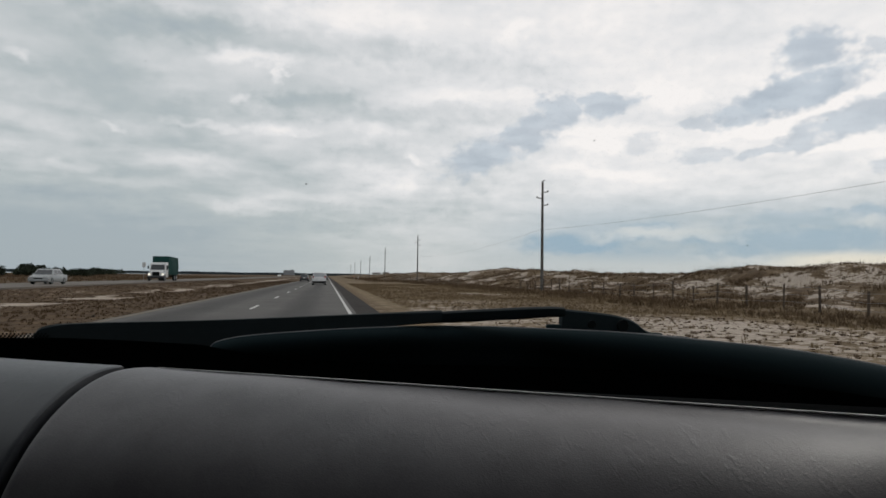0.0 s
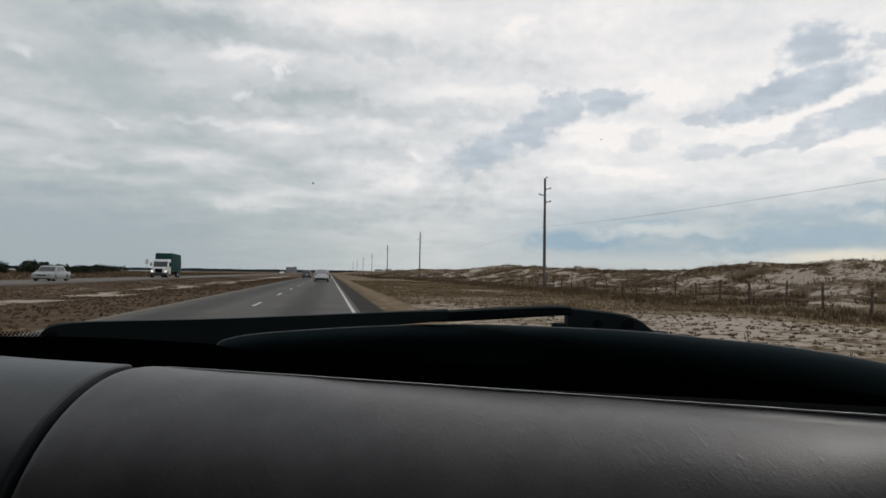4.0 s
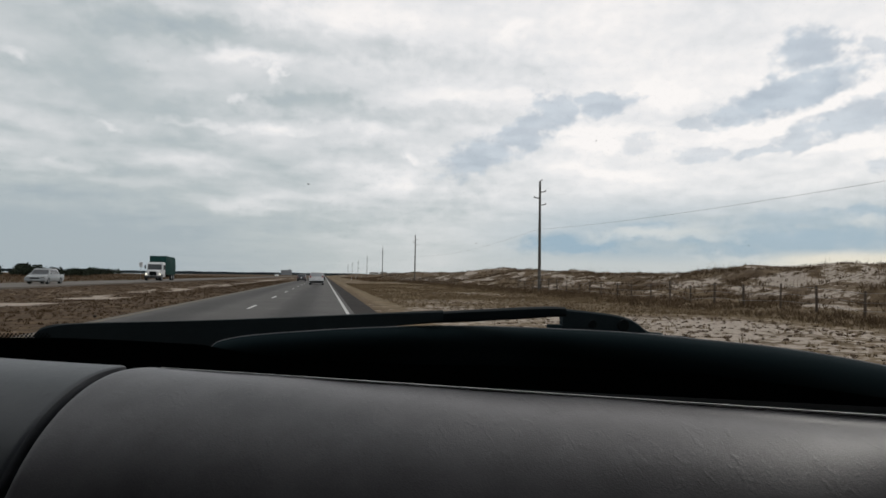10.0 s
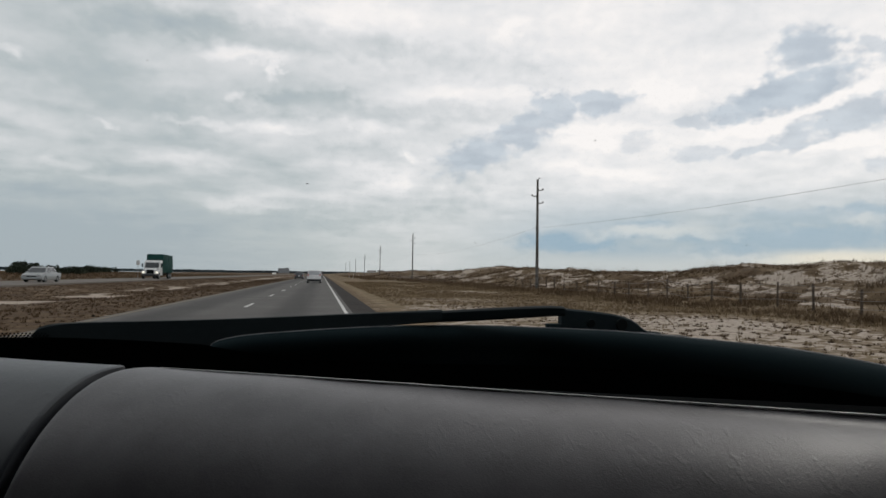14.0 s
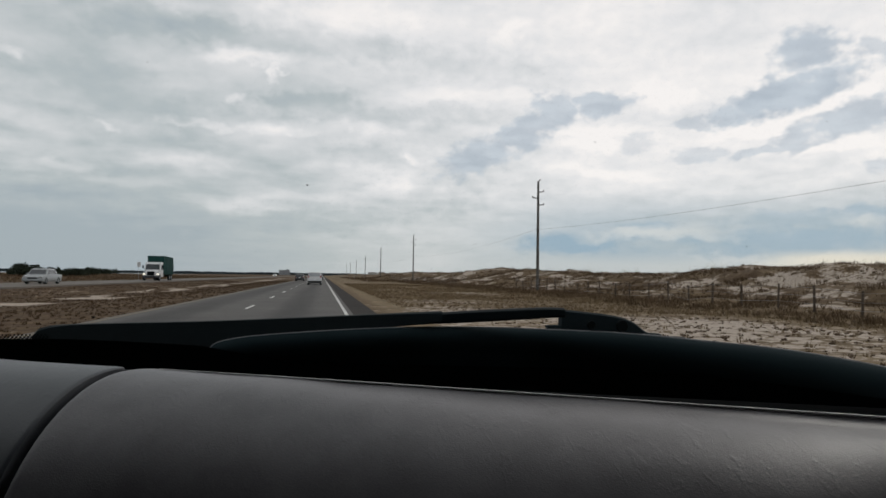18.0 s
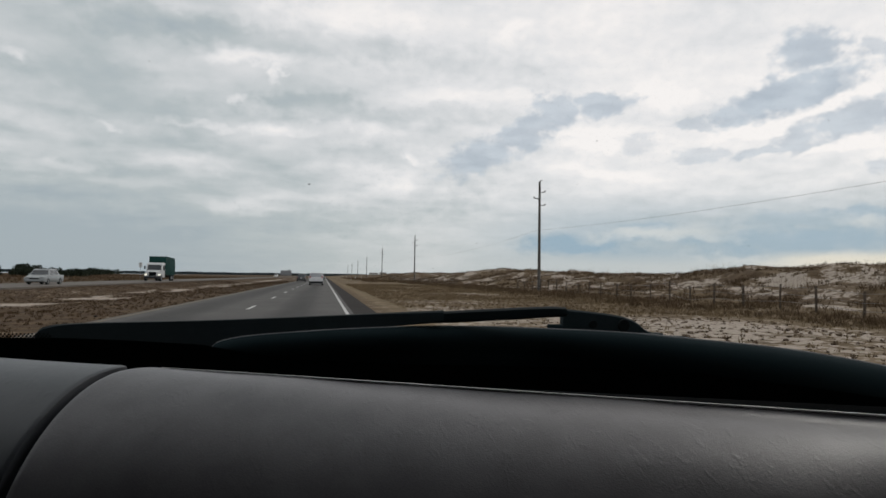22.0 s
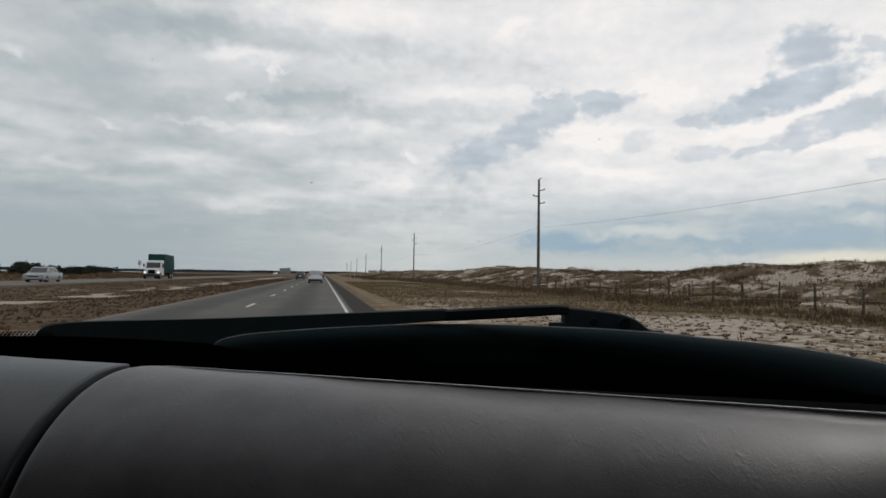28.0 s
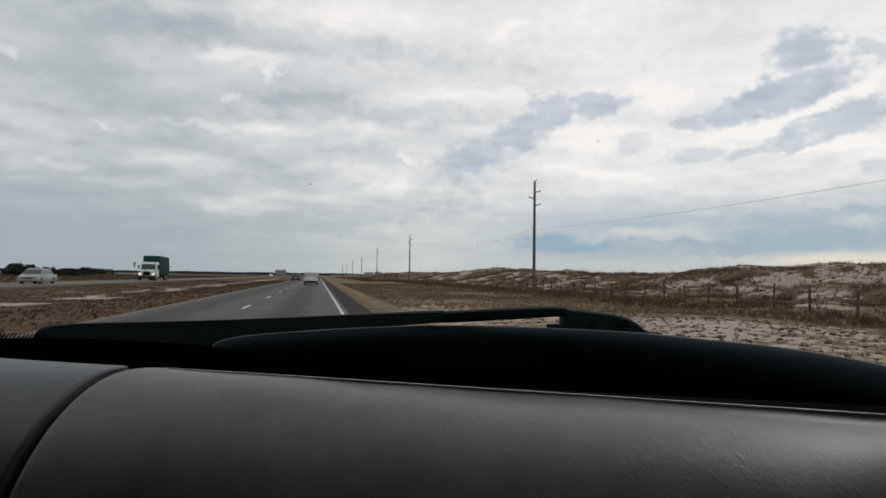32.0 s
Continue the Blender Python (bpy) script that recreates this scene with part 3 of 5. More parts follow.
def height(x, y):
    dune = step(23, 46, x) * (1 - 0.75 * step(62, 120, x))
    lumps = fbm(x * 0.035 + 3, y * 0.028, 5, 3)
    z = dune * (0.7 + 4.6 * np.clip(lumps - 0.12, 0, 1))
    z = z + step(9, 24, x) * (0.5 * (fbm(x * 0.13, y * 0.13, 11, 4) - 0.5) - 0.05)
    z = z + step(24, 34, x) * 1.1 * (fbm(x * 0.09, y * 0.07, 23, 4) - 0.42)
    z = z + step(22.5, 29, x) * (1 - step(150, 260, y)) * 1.5 * (fbm(x * 0.24, y * 0.20, 27, 3) - 0.5)
    z = z + step(3.2, 8, x) * 0.16 * (fbm(x * 0.5, y * 0.5, 31, 3) - 0.5)
    west = step(-8.0, -14, x) * step(-22.5, -17, x)
    z = z - 0.32 * west + west * 0.35 * (fbm(x * 0.25, y * 0.2, 41, 3) - 0.4)
    wild = step(-33, -60, x)
    z = z + wild * 1.1 * (fbm(x * 0.04, y * 0.04, 51, 4) - 0.42)
    z = z - 2.6 * step(-210, -300, x) - 2.5 * step(300, 420, x)
    return z + mounds(x, y) * step(14, 22, x) * (0.8 + 0.5 * fbm(x * 0.3, y * 0.3, 19, 3)) - 0.045


def sandy(x, y):
    """Share of bare sand."""
    n = fbm(x * 0.16, y * 0.11, 61, 4)
    m = fbm(x * 0.14, y * 0.085, 71, 4)
    near = step(2.5 + 0.9 * step(22, 32, y), 3.2 + 1.8 * step(22, 32, y), x) * (1 - step(13, 17, x))
    s = 0.08 + 0.6 * (n - 0.5) 
    s = s + near * (0.30 * (1 - step(15, 34, y)) + 0.4 * (n - 0.5) + 0.05)
    s = s + step(21.5, 25, x) * (0.27 + 0.12 * step(28, 36, x) - 0.22 * step(48, 85, y) + 1.5 * (m - 0.5) + 2.4 * (fbm(x * 0.45, y * 0.32, 73, 3) - 0.5)) * (1 - 0.6 * step(150, 300, y))
    med = step(-8.6, -10.2, x) * step(-20, -15, x)
    s = s + med * (0.80 * step(0.45, 0.56, fbm(x * 0.60, y * 0.24, 81, 4)) * step(-17.5, -15.5, x) * step(-11.5, -13, x) - 0.12)
    s = s + 0.75 * step(14, 4, x) * (x > 3.2) * step(-245, -225, y) * (1 - step(-135, -110, y))
    s = s + 0.16 * np.clip(mounds(x, y) - 0.6, 0, 1.5)
    s = np.where((x < -33) | ((x > -9.5) & (x < -6)), s - 0.2, s)
    return np.clip(s, -0.4, 0.9)


def mown(x, y):
    """Share of short pale grass beside the pavement."""
    t = 0.50 + 0.65 * step(2.3, 2.6, x) - step(3.0, 3.5, x) * (0.50 + 0.2 * step(10, 20, x)) - 0.15 * step(24, 30, x)
    t = t * (x > 0)
    return np.clip(t + (0.3 + 0.8 * (x > 0)) * (fbm(x * 0.35, y * 0.16, 95, 3) - 0.5) * step(2.9, 3.7, np.abs(x)), 0, 1)


def axis(stops):
    out = []
    for (a, da), (b, db) in zip(stops, stops[1:]):
        v = a
        while v < b - 1e-6:
            out.append(v)
            v += da + (db - da) * (v - a) / (b - a)
    return np.array(out + [stops[-1][0]])


def build_ground():
    xs = axis([(-4000, 500), (-400, 40), (-60, 4), (-24, 1.0), (-8, 1.0), (2.2, 0.6), (3, 0.35), (26, 0.5), (60, 1.1), (130, 6), (500, 60), (4000, 600)])
    ys = axis([(-3000, 500), (-520, 30), (-470, 6), (-20, 2.5), (5, 0.5), (60, 0.6), (130, 1.4), (320, 5), (700, 20), (4500, 500)])
    X, Y = np.meshgrid(xs, ys)
    Z = height(X, Y)
    nx, ny = len(xs), len(ys)
    co = np.stack([X, Y, Z], -1).reshape(-1, 3)
    i = np.arange(nx * ny).reshape(ny, nx)
    q = np.stack([i[:-1, :-1], i[:-1, 1:], i[1:, 1:], i[1:, :-1]], -1).reshape(-1, 4)
    me = bpy.data.meshes.new("ground")
    me.from_pydata(co.tolist(), [], q.tolist())
    me.polygons.foreach_set("use_smooth", [True] * len(me.polygons))
    at = me.attributes.new("sand", "FLOAT", "POINT")
    at.data.foreach_set("value", sandy(X, Y).reshape(-1).astype(np.float32))
    at = me.attributes.new("mown", "FLOAT", "POINT")
    at.data.foreach_set("value", mown(X, Y).reshape(-1).astype(np.float32))
    me.materials.append(GROUND)
    tagged(new("ground", me), "white quartz sand with patches of dry brown grass", "ground", kind="structure")


build_ground()


def strip(name, x0, x1, y0, y1, top, mat, label, depth=0.2):
    bm = boxed(((x0 + x1) / 2, (y0 + y1) / 2, top - depth / 2), (x1 - x0, y1 - y0, depth))
    return tagged(part(name, bm, mat, smooth=False), label, "road", kind="structure")


road = strip("road", LINE_L - 0.12, LINE_R + 0.22, -900, 2600, 0.0, ASPHALT, "grey asphalt carriageway with worn lane markings")
strip("road_shoulder", LINE_R + 0.22, ROAD_E, -900, 2600, -0.006, SHOULDER, "dark worn asphalt shoulder beside the white edge line")
strip("road_verge", ROAD_W, LINE_L - 0.12, -900, 2600, -0.006, PALE_ASPHALT, "pale narrow inner shoulder beside the grassy median")
strip("road_opposite", FAR_W, FAR_E, -900, 2600, 0.10, PALE_ASPHALT, "pale old asphalt of the opposite carriageway")
strip("road_crossover", FAR_E, ROAD_W, -262, -150, -0.02, ASPHALT, "asphalt crossover and turning lane through the median")
for x, mat, name in ((LINE_R, PAINT, "edge_line"), (LINE_L, YELLOW, "inner_line")):
    part(name, boxed((x, 850, 0.003), (0.115, 3500, 0.006)), mat, road, "worn white edge line" if mat is PAINT else "faded yellow edge line", smooth=False)
dash = boxed((0, 0, 0), (0.12, 3.05, 0.006))
first = part("lane_dash", dash, PAINT, road, smooth=False)
first.location = (-2.82, 27.8, 0.003)
for k in range(-38, 48):
    if k:
        d = new("lane_dash", first.data)
        d.parent, d.location = road, (-2.82, 27.8 + 12.19 * k, 0.003)
water = flat("water", [(-4000, -3000, -0.75), (-215, -3000, -0.75), (-215, 4500, -0.75), (-4000, 4500, -0.75)], [(0, 1, 2, 3)], WATER)
tagged(water, "grey water of a wide sound", "water", kind="structure")


# ---- grass and scrub ----
def tufts(name, n, xr, yr, h, w, mat, label, keep, blades=7, seed=1, lean=0.5):
    """n tufts of thin blades over a stretch of ground; keep(x, y) gives the chance of each."""
    r = np.random.default_rng(seed)
    x, y = r.uniform(*xr, n), r.uniform(*yr, n)
    ok = r.random(n) < keep(x, y)
    x, y = x[ok], y[ok]
    m = len(x)
    size = r.uniform(0.5, 1.25, m) * (0.6 + 0.8 * fbm(x * 0.2, y * 0.2, seed + 90, 3))
    x, y, size = (np.repeat(v, blades) for v in (x, y, size))
    k = m * blades
    a, ln = r.uniform(0, 2 * np.pi, k), r.uniform(0.05, lean, k)
    bx, by = x + r.normal(0, 0.10, k) * size * h / 0.3, y + r.normal(0, 0.10, k) * size * h / 0.3
    bz = height(bx, by) - 0.02
    hh, ww = h * size * r.uniform(0.6, 1.1, k), w * r.uniform(0.6, 1.3, k)
    s = r.uniform(0, np.pi, k)
    dx, dy = np.cos(s) * ww / 2, np.sin(s) * ww / 2
    v = np.empty((k, 3, 3))
    v[:, 0] = np.stack([bx - dx, by - dy, bz], -1)
    v[:, 1] = np.stack([bx + dx, by + dy, bz], -1)
    v[:, 2] = np.stack([bx + np.cos(a) * ln * hh, by + np.sin(a) * ln * hh, bz + hh], -1)
    f = np.arange(3 * k).reshape(k, 3)
    ob = flat(name, v.reshape(-1, 3).tolist(), f.tolist(), mat)
    return tagged(ob, label, "grass", kind="stuff")


tufts("verge_grass", 34000, (3.4, 24), (6, 110), 0.13, 0.03, GRASS, "short dry tan grass on the sandy verge",
      lambda x, y: 0.10 + 0.8 * (1 - step(0.1, 0.4, sandy(x, y))), seed=3)
tufts("sparse_tufts", 4200, (5, 24), (6, 45), 0.06, 0.06, WRACK, "small dark tufts and beach wrack on bare sand",
      lambda x, y: 0.9 * step(0.25, 0.45, sandy(x, y)), blades=12, seed=21, lean=1.2)
tufts("dune_scrub", 42000, (16, 72), (8, 160), 0.34, 0.055, SCRUB, "brown woody scrub and dead grass on low dunes",
      lambda x, y: np.maximum(1 - step(0.05, 0.3, sandy(x, y)), 0.2) * step(15, 19, x) * (0.25 + 0.75 * step(0.4, 0.6, fbm(x * 0.3, y * 0.3, 33, 3))), blades=9, seed=5, lean=0.8)
tufts("far_dune_scrub", 9000, (10, 90), (150, 420), 0.5, 0.12, SCRUB, "brown scrub on distant dunes",
      lambda x, y: 1 - step(0.1, 0.4, sandy(x, y)), seed=7, lean=0.8)
tufts("median_grass", 16000, (-22.5, -6.3), (14, 150), 0.085, 0.05, MEDIAN, "dry brown grass on the median",
      lambda x, y: 1 - step(0.1, 0.4, sandy(x, y)), seed=9)
tufts("west_scrub", 9000, (-120, -33), (40, 320), 0.5, 0.10, SCRUB, "brown scrub beyond the opposite carriageway",
      lambda x, y: 0.8 + 0 * x, seed=13, lean=0.8)
tufts("sea_oats", 900, (25, 46), (45, 135), 1.15, 0.02, GRASS, "tall dry sea oats on the dune crests",
      lambda x, y: step(0.5, 0.62, fbm(x * 0.12, y * 0.09, 97, 3)), blades=6, seed=15, lean=0.25)


# ---- the car: cabin front, cowl and wiper, with a plain shell that closes it ----
car = thing("car", (0, 0, 0), "dark grey car with taupe vinyl dashboard stopped in the traffic lane", "car")
RIDGE_A, RIDGE_B = Vector((-0.70, 0.9955, 1.2204)), Vector((0.75, 0.452, 1.186))
ALONG = (RIDGE_B - RIDGE_A).normalized()
BACK = Vector((ALONG.y, -ALONG.x, 0)).normalized()
SPAN = (RIDGE_B - RIDGE_A).length


def curve(s):
    """Radius of the dashboard's curve, tight by the centre panel, widest before the seat."""
    t = min(max((s - 0.58) / 0.62, 0), 1)
    e = min(max((s - 1.12) / 0.36, 0), 1)
    return 0.19 + 0.085 * t * t * (3 - 2 * t) - 0.035 * e * e * (3 - 2 * e)


def lip(s, off):
    """How far the pad lies below its highlighted front edge, with a hollow behind it."""
    t = min(max((s - 0.58) / 0.42, 0), 1)
    return 0.0078 * t * t * (3 - 2 * t) * (1 - math.exp(-off / 0.009))


def dash_point(s, off, sink=0.0):
    """A point of the rounded dashboard: s along its front ridge, off back towards the seats."""
    phi = math.asin(min(off / curve(s), 1.0))
    up = Vector((0, 0, math.cos(phi))) * 1.0 + BACK * math.sin(phi) * 0.85
    return RIDGE_A + ALONG * s + BACK * off - Vector((0, 0, 1.22 * curve(s) * (1 - math.cos(phi)) + lip(s, off))) - up * sink


def seam(off):
    """Where the centre panel ends and the passenger pad begins."""
    return 0.5095 + 0.031 * math.exp(-off / 0.022) - 0.035 * max(off - 0.06, 0)


def joint(off):
    """Width of the open joint along the ridge, the same across at every slant."""
    slope = (seam(off + 1e-4) - seam(off)) / 1e-4
    return (0.0052 + 0.007 * math.exp(-off / 0.02)) * math.sqrt(1 + slope * slope) + 0.010 * off


def dash_panel(name, s0, s1, mat, label, left_edge, right_edge):
    bm = bmesh.new()
    rows = []
    for u in (math.sin(math.pi / 2 * (k / 64) ** 1.7) for k in range(65)):
        a, b = s0(0.19 * u), s1(0.19 * u)
        ss = [a + (b - a) * (0.5 - 0.5 * math.cos(math.pi * k / 60)) for k in range(61)]
        row = []
        for s in ss:
            sink = 0.0
            if left_edge:
                sink += 0.012 * math.exp(-(s - a) / 0.0016)
            if right_edge:
                sink += 0.02 * math.exp(-(b - s) / 0.0012)
            off = u * curve(s)
            swell = 0.0012 * noise.noise(Vector((s * 9, off * 12, 1.7)))
            row.append(dash_point(s, off, sink + swell))
        rows.append(row)
    rows.append([p - Vector((0, 0, 0.35)) for p in rows[-1]])
    loft(bm, rows, closed=False)
    return part(name, bm, mat, car, label)


dash_panel("dash_pad", seam, lambda o: SPAN, PAD, "taupe grained vinyl passenger pad", True, False)
dash_panel("dash_centre", lambda o: 0.0, lambda o: seam(o) - joint(o), CENTRE, "blue-grey grained vinyl centre panel", False, True)
bm = bmesh.new()
loft(bm, [[dash_point(seam(o) + d, o, 0.019) for d in (-joint(o) - 0.006, 0.006)] for o in (0.19 * k / 40 for k in range(40))], closed=False)
part("dash_seam", bm, SHELF, car, "dark open joint")
# front edge of the pad, its sky glint painted pale, and the charcoal strip behind it
bm = bmesh.new()
tube(bm, [dash_point(s, 0.0) + Vector((0, 0, 0.0007)) for s in np.linspace(0.56, SPAN, 60)], [0.0011 * min(1, 0.4 + k / 20) for k in range(60)], 10)
part("pad_edge", bm, LIP, car, "thin vinyl edge with a painted pale highlight")
bm = bmesh.new()
rows = []
for k in range(40):
    s = 0.64 + (SPAN - 0.64) * k / 39
    p = RIDGE_A + ALONG * s - Vector((0, 0, 0.004))
    w = 0.002 + 0.043 * k / 39
    rows.append([p, p - BACK * 0.004 + Vector((0, 0, 0.003)), p - BACK * w + Vector((0, 0, 0.001 + 0.009 * k / 39)), p - BACK * (w + 0.004) - Vector((0, 0, 0.02))])
loft(bm, rows, closed=False)
part("dash_strip", bm, STRIP, car, "charcoal plastic strip")


def sill(x):
    q = x + 0.1
    return Vector((x, 1.06 - 0.16 * q * q, 1.10))


def header(x):
    q = x + 0.1
    return Vector((x * 0.88, 0.68 - 0.16 * q * q, 1.625 - 0.02 * q * q))


def pane_point(x, t):
    p = sill(x).lerp(header(x), t)
    return p + Vector((0, 0.03, 0.03)) * math.sin(math.pi * t)


def shelf_rows():
    for k in range(30):
        s = SPAN * k / 29
        p = RIDGE_A + ALONG * s - Vector((0, 0, 0.006))
        x = -1.05 + 1.98 * k / 29
        yield [p, p - BACK * 0.03 - Vector((0, 0, 0.012)), p.lerp(sill(x), 0.6) - Vector((0, 0, 0.02)), sill(x) + Vector((0, 0.01, -0.01))]


bm = bmesh.new()
loft(bm, list(shelf_rows()), closed=False)
part("defroster_shelf", bm, SHELF, car, "matt black shelf under the windscreen")
bm = bmesh.new()
loft(bm, [[pane_point(-1.05 + 2.0 * k / 24, t / 16) for t in range(17)] for k in range(25)], closed=False)
windscreen = part("windscreen", bm, GLASS, car, "clear windscreen with dirt specks")
windscreen.visible_shadow = False


def frit_top(x):
    """Upper rim of the black band, as a share of the pane's height."""
    return float(np.interp(x, (-1.1, -0.50, -0.42, -0.36, -0.28, -0.17, -0.12, -0.04, 0.11, 0.37, 0.57, 0.72, 0.86, 1.0), (0.225, 0.215, 0.211, 0.210, 0.203, 0.190, 0.172, 0.152, 0.140, 0.135, 0.124, 0.10, 0.07, 0.04)))


IN = Vector((0, -0.004, -0.003))
bm = bmesh.new()
loft(bm, [[pane_point(x, frit_top(x) * t / 6) + IN for t in range(7)] for x in np.linspace(-1.05, 0.95, 60)], closed=False)
part("ceramic_band", bm, FRIT, windscreen, "black ceramic band")
bm = bmesh.new()
for k in range(40):
    for row in range(3):
        x = -0.555 + 0.0047 * (k + 0.5 * (row % 2))
        c = pane_point(x, frit_top(x) - 0.001 + 0.0050 * row) + IN
        r = 0.0019 - 0.0003 * row
        bm.faces.new([bm.verts.new(c + Vector((r * math.cos(a), 0, r * math.sin(a)))) for a in (math.pi * j / 4 for j in range(8))])
part("ceramic_dots", bm, FRIT, windscreen, "rows of black dots", smooth=False)


# place on the pane: across, share of its height, size
SPECKS = [(-0.31, 0.26, 2.2), (-0.021, 0.58, 1.5), (0.363, 0.702, 0.9), (0.22, 0.45, 0.8), (0.61, 0.46, 0.9), (0.71, 0.35, 1.1), (0.54, 0.32, 1.5),
          (-0.21, 0.82, 0.6), (-0.18, 0.695, 0.5), (0.65, 0.76, 0.9), (0.16, 0.385, 0.7), (0.35, 0.60, 0.5), (-0.12, 0.53, 0.5), (0.01, 0.48, 0.5)]
for x, share, size in SPECKS:
    c = pane_point(x, share) + IN
    bm = bmesh.new()
    r = 0.0009 * size
    for j in range(3 if size > 2 else 1):
        o = Vector((random.uniform(-1, 1), 0, random.uniform(-0.5, 0.5))) * r * 1.1 * (j > 0)
        m = Matrix.Translation(c + o) @ Matrix.Diagonal((r * random.uniform(0.7, 1.5), r * 0.3, r * random.uniform(0.5, 0.9), 1))
        bmesh.ops.create_icosphere(bm, subdivisions=1, radius=1, matrix=m)
    part("dirt_speck", bm, DIRT, windscreen)


def plate(top, bottom, thick, n=40, bevel=0.003):
    """A bar between an upper and a lower curve, with rounded long edges."""
    rings = []
    for a, b in zip(spline(top, n), spline(bottom, n)):
        up = (a - b).normalized()
        d = min(bevel, (a - b).length * 0.3)
        f = Vector((0, -thick / 2, 0))
        rings.append([b + f + up * d, b + f * 0.5, b - f * 0.5, b - f + up * d, a - f - up * d, a - f * 0.5, a + f * 0.5, a + f - up * d])
    bm = loft(bmesh.new(), rings)
    bmesh.ops.recalc_face_normals(bm, faces=bm.faces)
    return bm


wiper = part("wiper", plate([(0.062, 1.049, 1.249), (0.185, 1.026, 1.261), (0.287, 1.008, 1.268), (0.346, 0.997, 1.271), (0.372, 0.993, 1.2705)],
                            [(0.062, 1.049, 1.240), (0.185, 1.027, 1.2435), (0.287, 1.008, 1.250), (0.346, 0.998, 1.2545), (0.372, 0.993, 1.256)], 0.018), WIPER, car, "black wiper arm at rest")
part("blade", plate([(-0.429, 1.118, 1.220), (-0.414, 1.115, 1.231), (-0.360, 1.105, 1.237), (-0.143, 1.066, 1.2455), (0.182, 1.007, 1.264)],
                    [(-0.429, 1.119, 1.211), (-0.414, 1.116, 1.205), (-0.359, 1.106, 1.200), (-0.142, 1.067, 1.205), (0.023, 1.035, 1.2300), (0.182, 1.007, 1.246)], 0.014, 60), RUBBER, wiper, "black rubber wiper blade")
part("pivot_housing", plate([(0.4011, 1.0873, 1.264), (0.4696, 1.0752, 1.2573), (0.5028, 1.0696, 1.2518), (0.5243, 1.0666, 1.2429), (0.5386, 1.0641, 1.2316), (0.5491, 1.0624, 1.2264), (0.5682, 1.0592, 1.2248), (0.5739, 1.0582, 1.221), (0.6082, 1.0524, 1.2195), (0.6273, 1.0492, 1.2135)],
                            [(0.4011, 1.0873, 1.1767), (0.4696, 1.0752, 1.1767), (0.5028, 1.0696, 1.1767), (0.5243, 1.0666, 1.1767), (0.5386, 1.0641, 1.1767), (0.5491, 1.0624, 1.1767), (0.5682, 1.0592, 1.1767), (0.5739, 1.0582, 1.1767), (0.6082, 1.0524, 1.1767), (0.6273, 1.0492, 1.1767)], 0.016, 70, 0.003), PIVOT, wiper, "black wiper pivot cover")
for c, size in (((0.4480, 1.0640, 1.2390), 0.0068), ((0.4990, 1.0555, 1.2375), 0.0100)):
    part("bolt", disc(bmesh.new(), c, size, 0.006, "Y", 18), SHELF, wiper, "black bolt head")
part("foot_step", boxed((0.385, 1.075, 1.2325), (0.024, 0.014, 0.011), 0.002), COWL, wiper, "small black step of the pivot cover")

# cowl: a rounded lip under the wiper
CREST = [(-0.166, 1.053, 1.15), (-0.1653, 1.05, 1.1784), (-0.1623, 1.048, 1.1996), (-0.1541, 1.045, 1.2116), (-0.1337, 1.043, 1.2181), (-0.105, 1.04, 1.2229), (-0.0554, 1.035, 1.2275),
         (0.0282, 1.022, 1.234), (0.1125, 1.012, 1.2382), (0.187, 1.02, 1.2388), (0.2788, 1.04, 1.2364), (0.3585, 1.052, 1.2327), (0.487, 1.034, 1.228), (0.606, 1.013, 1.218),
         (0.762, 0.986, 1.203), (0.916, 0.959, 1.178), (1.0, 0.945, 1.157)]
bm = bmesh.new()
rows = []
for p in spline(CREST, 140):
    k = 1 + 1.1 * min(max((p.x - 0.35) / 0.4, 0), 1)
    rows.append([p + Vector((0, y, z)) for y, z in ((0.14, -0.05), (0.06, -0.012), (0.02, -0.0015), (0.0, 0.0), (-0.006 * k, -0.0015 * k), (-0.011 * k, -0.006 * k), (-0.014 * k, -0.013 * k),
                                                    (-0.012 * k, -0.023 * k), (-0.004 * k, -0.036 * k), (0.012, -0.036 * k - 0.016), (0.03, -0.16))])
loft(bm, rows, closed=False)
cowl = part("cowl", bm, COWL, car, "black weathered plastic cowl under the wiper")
# thin tube on the crest, coloured grey as a painted highlight
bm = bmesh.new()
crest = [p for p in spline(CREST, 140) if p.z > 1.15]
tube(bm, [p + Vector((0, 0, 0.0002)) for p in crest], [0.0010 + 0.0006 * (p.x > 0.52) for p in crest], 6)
part("cowl_edge", bm, EDGE_GLINT, cowl, "thin grey painted highlight along the edge")

# outer shell, out of sight from the seat: hood, wings, doors, pillars, roof, tail, and added light screens
bm = bmesh.new()
rows = []
for y, z, w in ((1.12, 1.13, 0.98), (1.5, 1.10, 0.97), (1.95, 1.03, 0.95), (2.25, 0.93, 0.90), (2.38, 0.78, 0.86)):
    rows.append([Vector((-0.1 + w * u, y, z - 0.05 * u * u * u * u - (0.10 if abs(u) == 1 else 0))) for u in (-1, -0.96, -0.8, -0.4, 0, 0.4, 0.8, 0.96, 1)])
loft(bm, rows, closed=False)
part("hood", bm, CARPAINT, car, "dark grey hood")
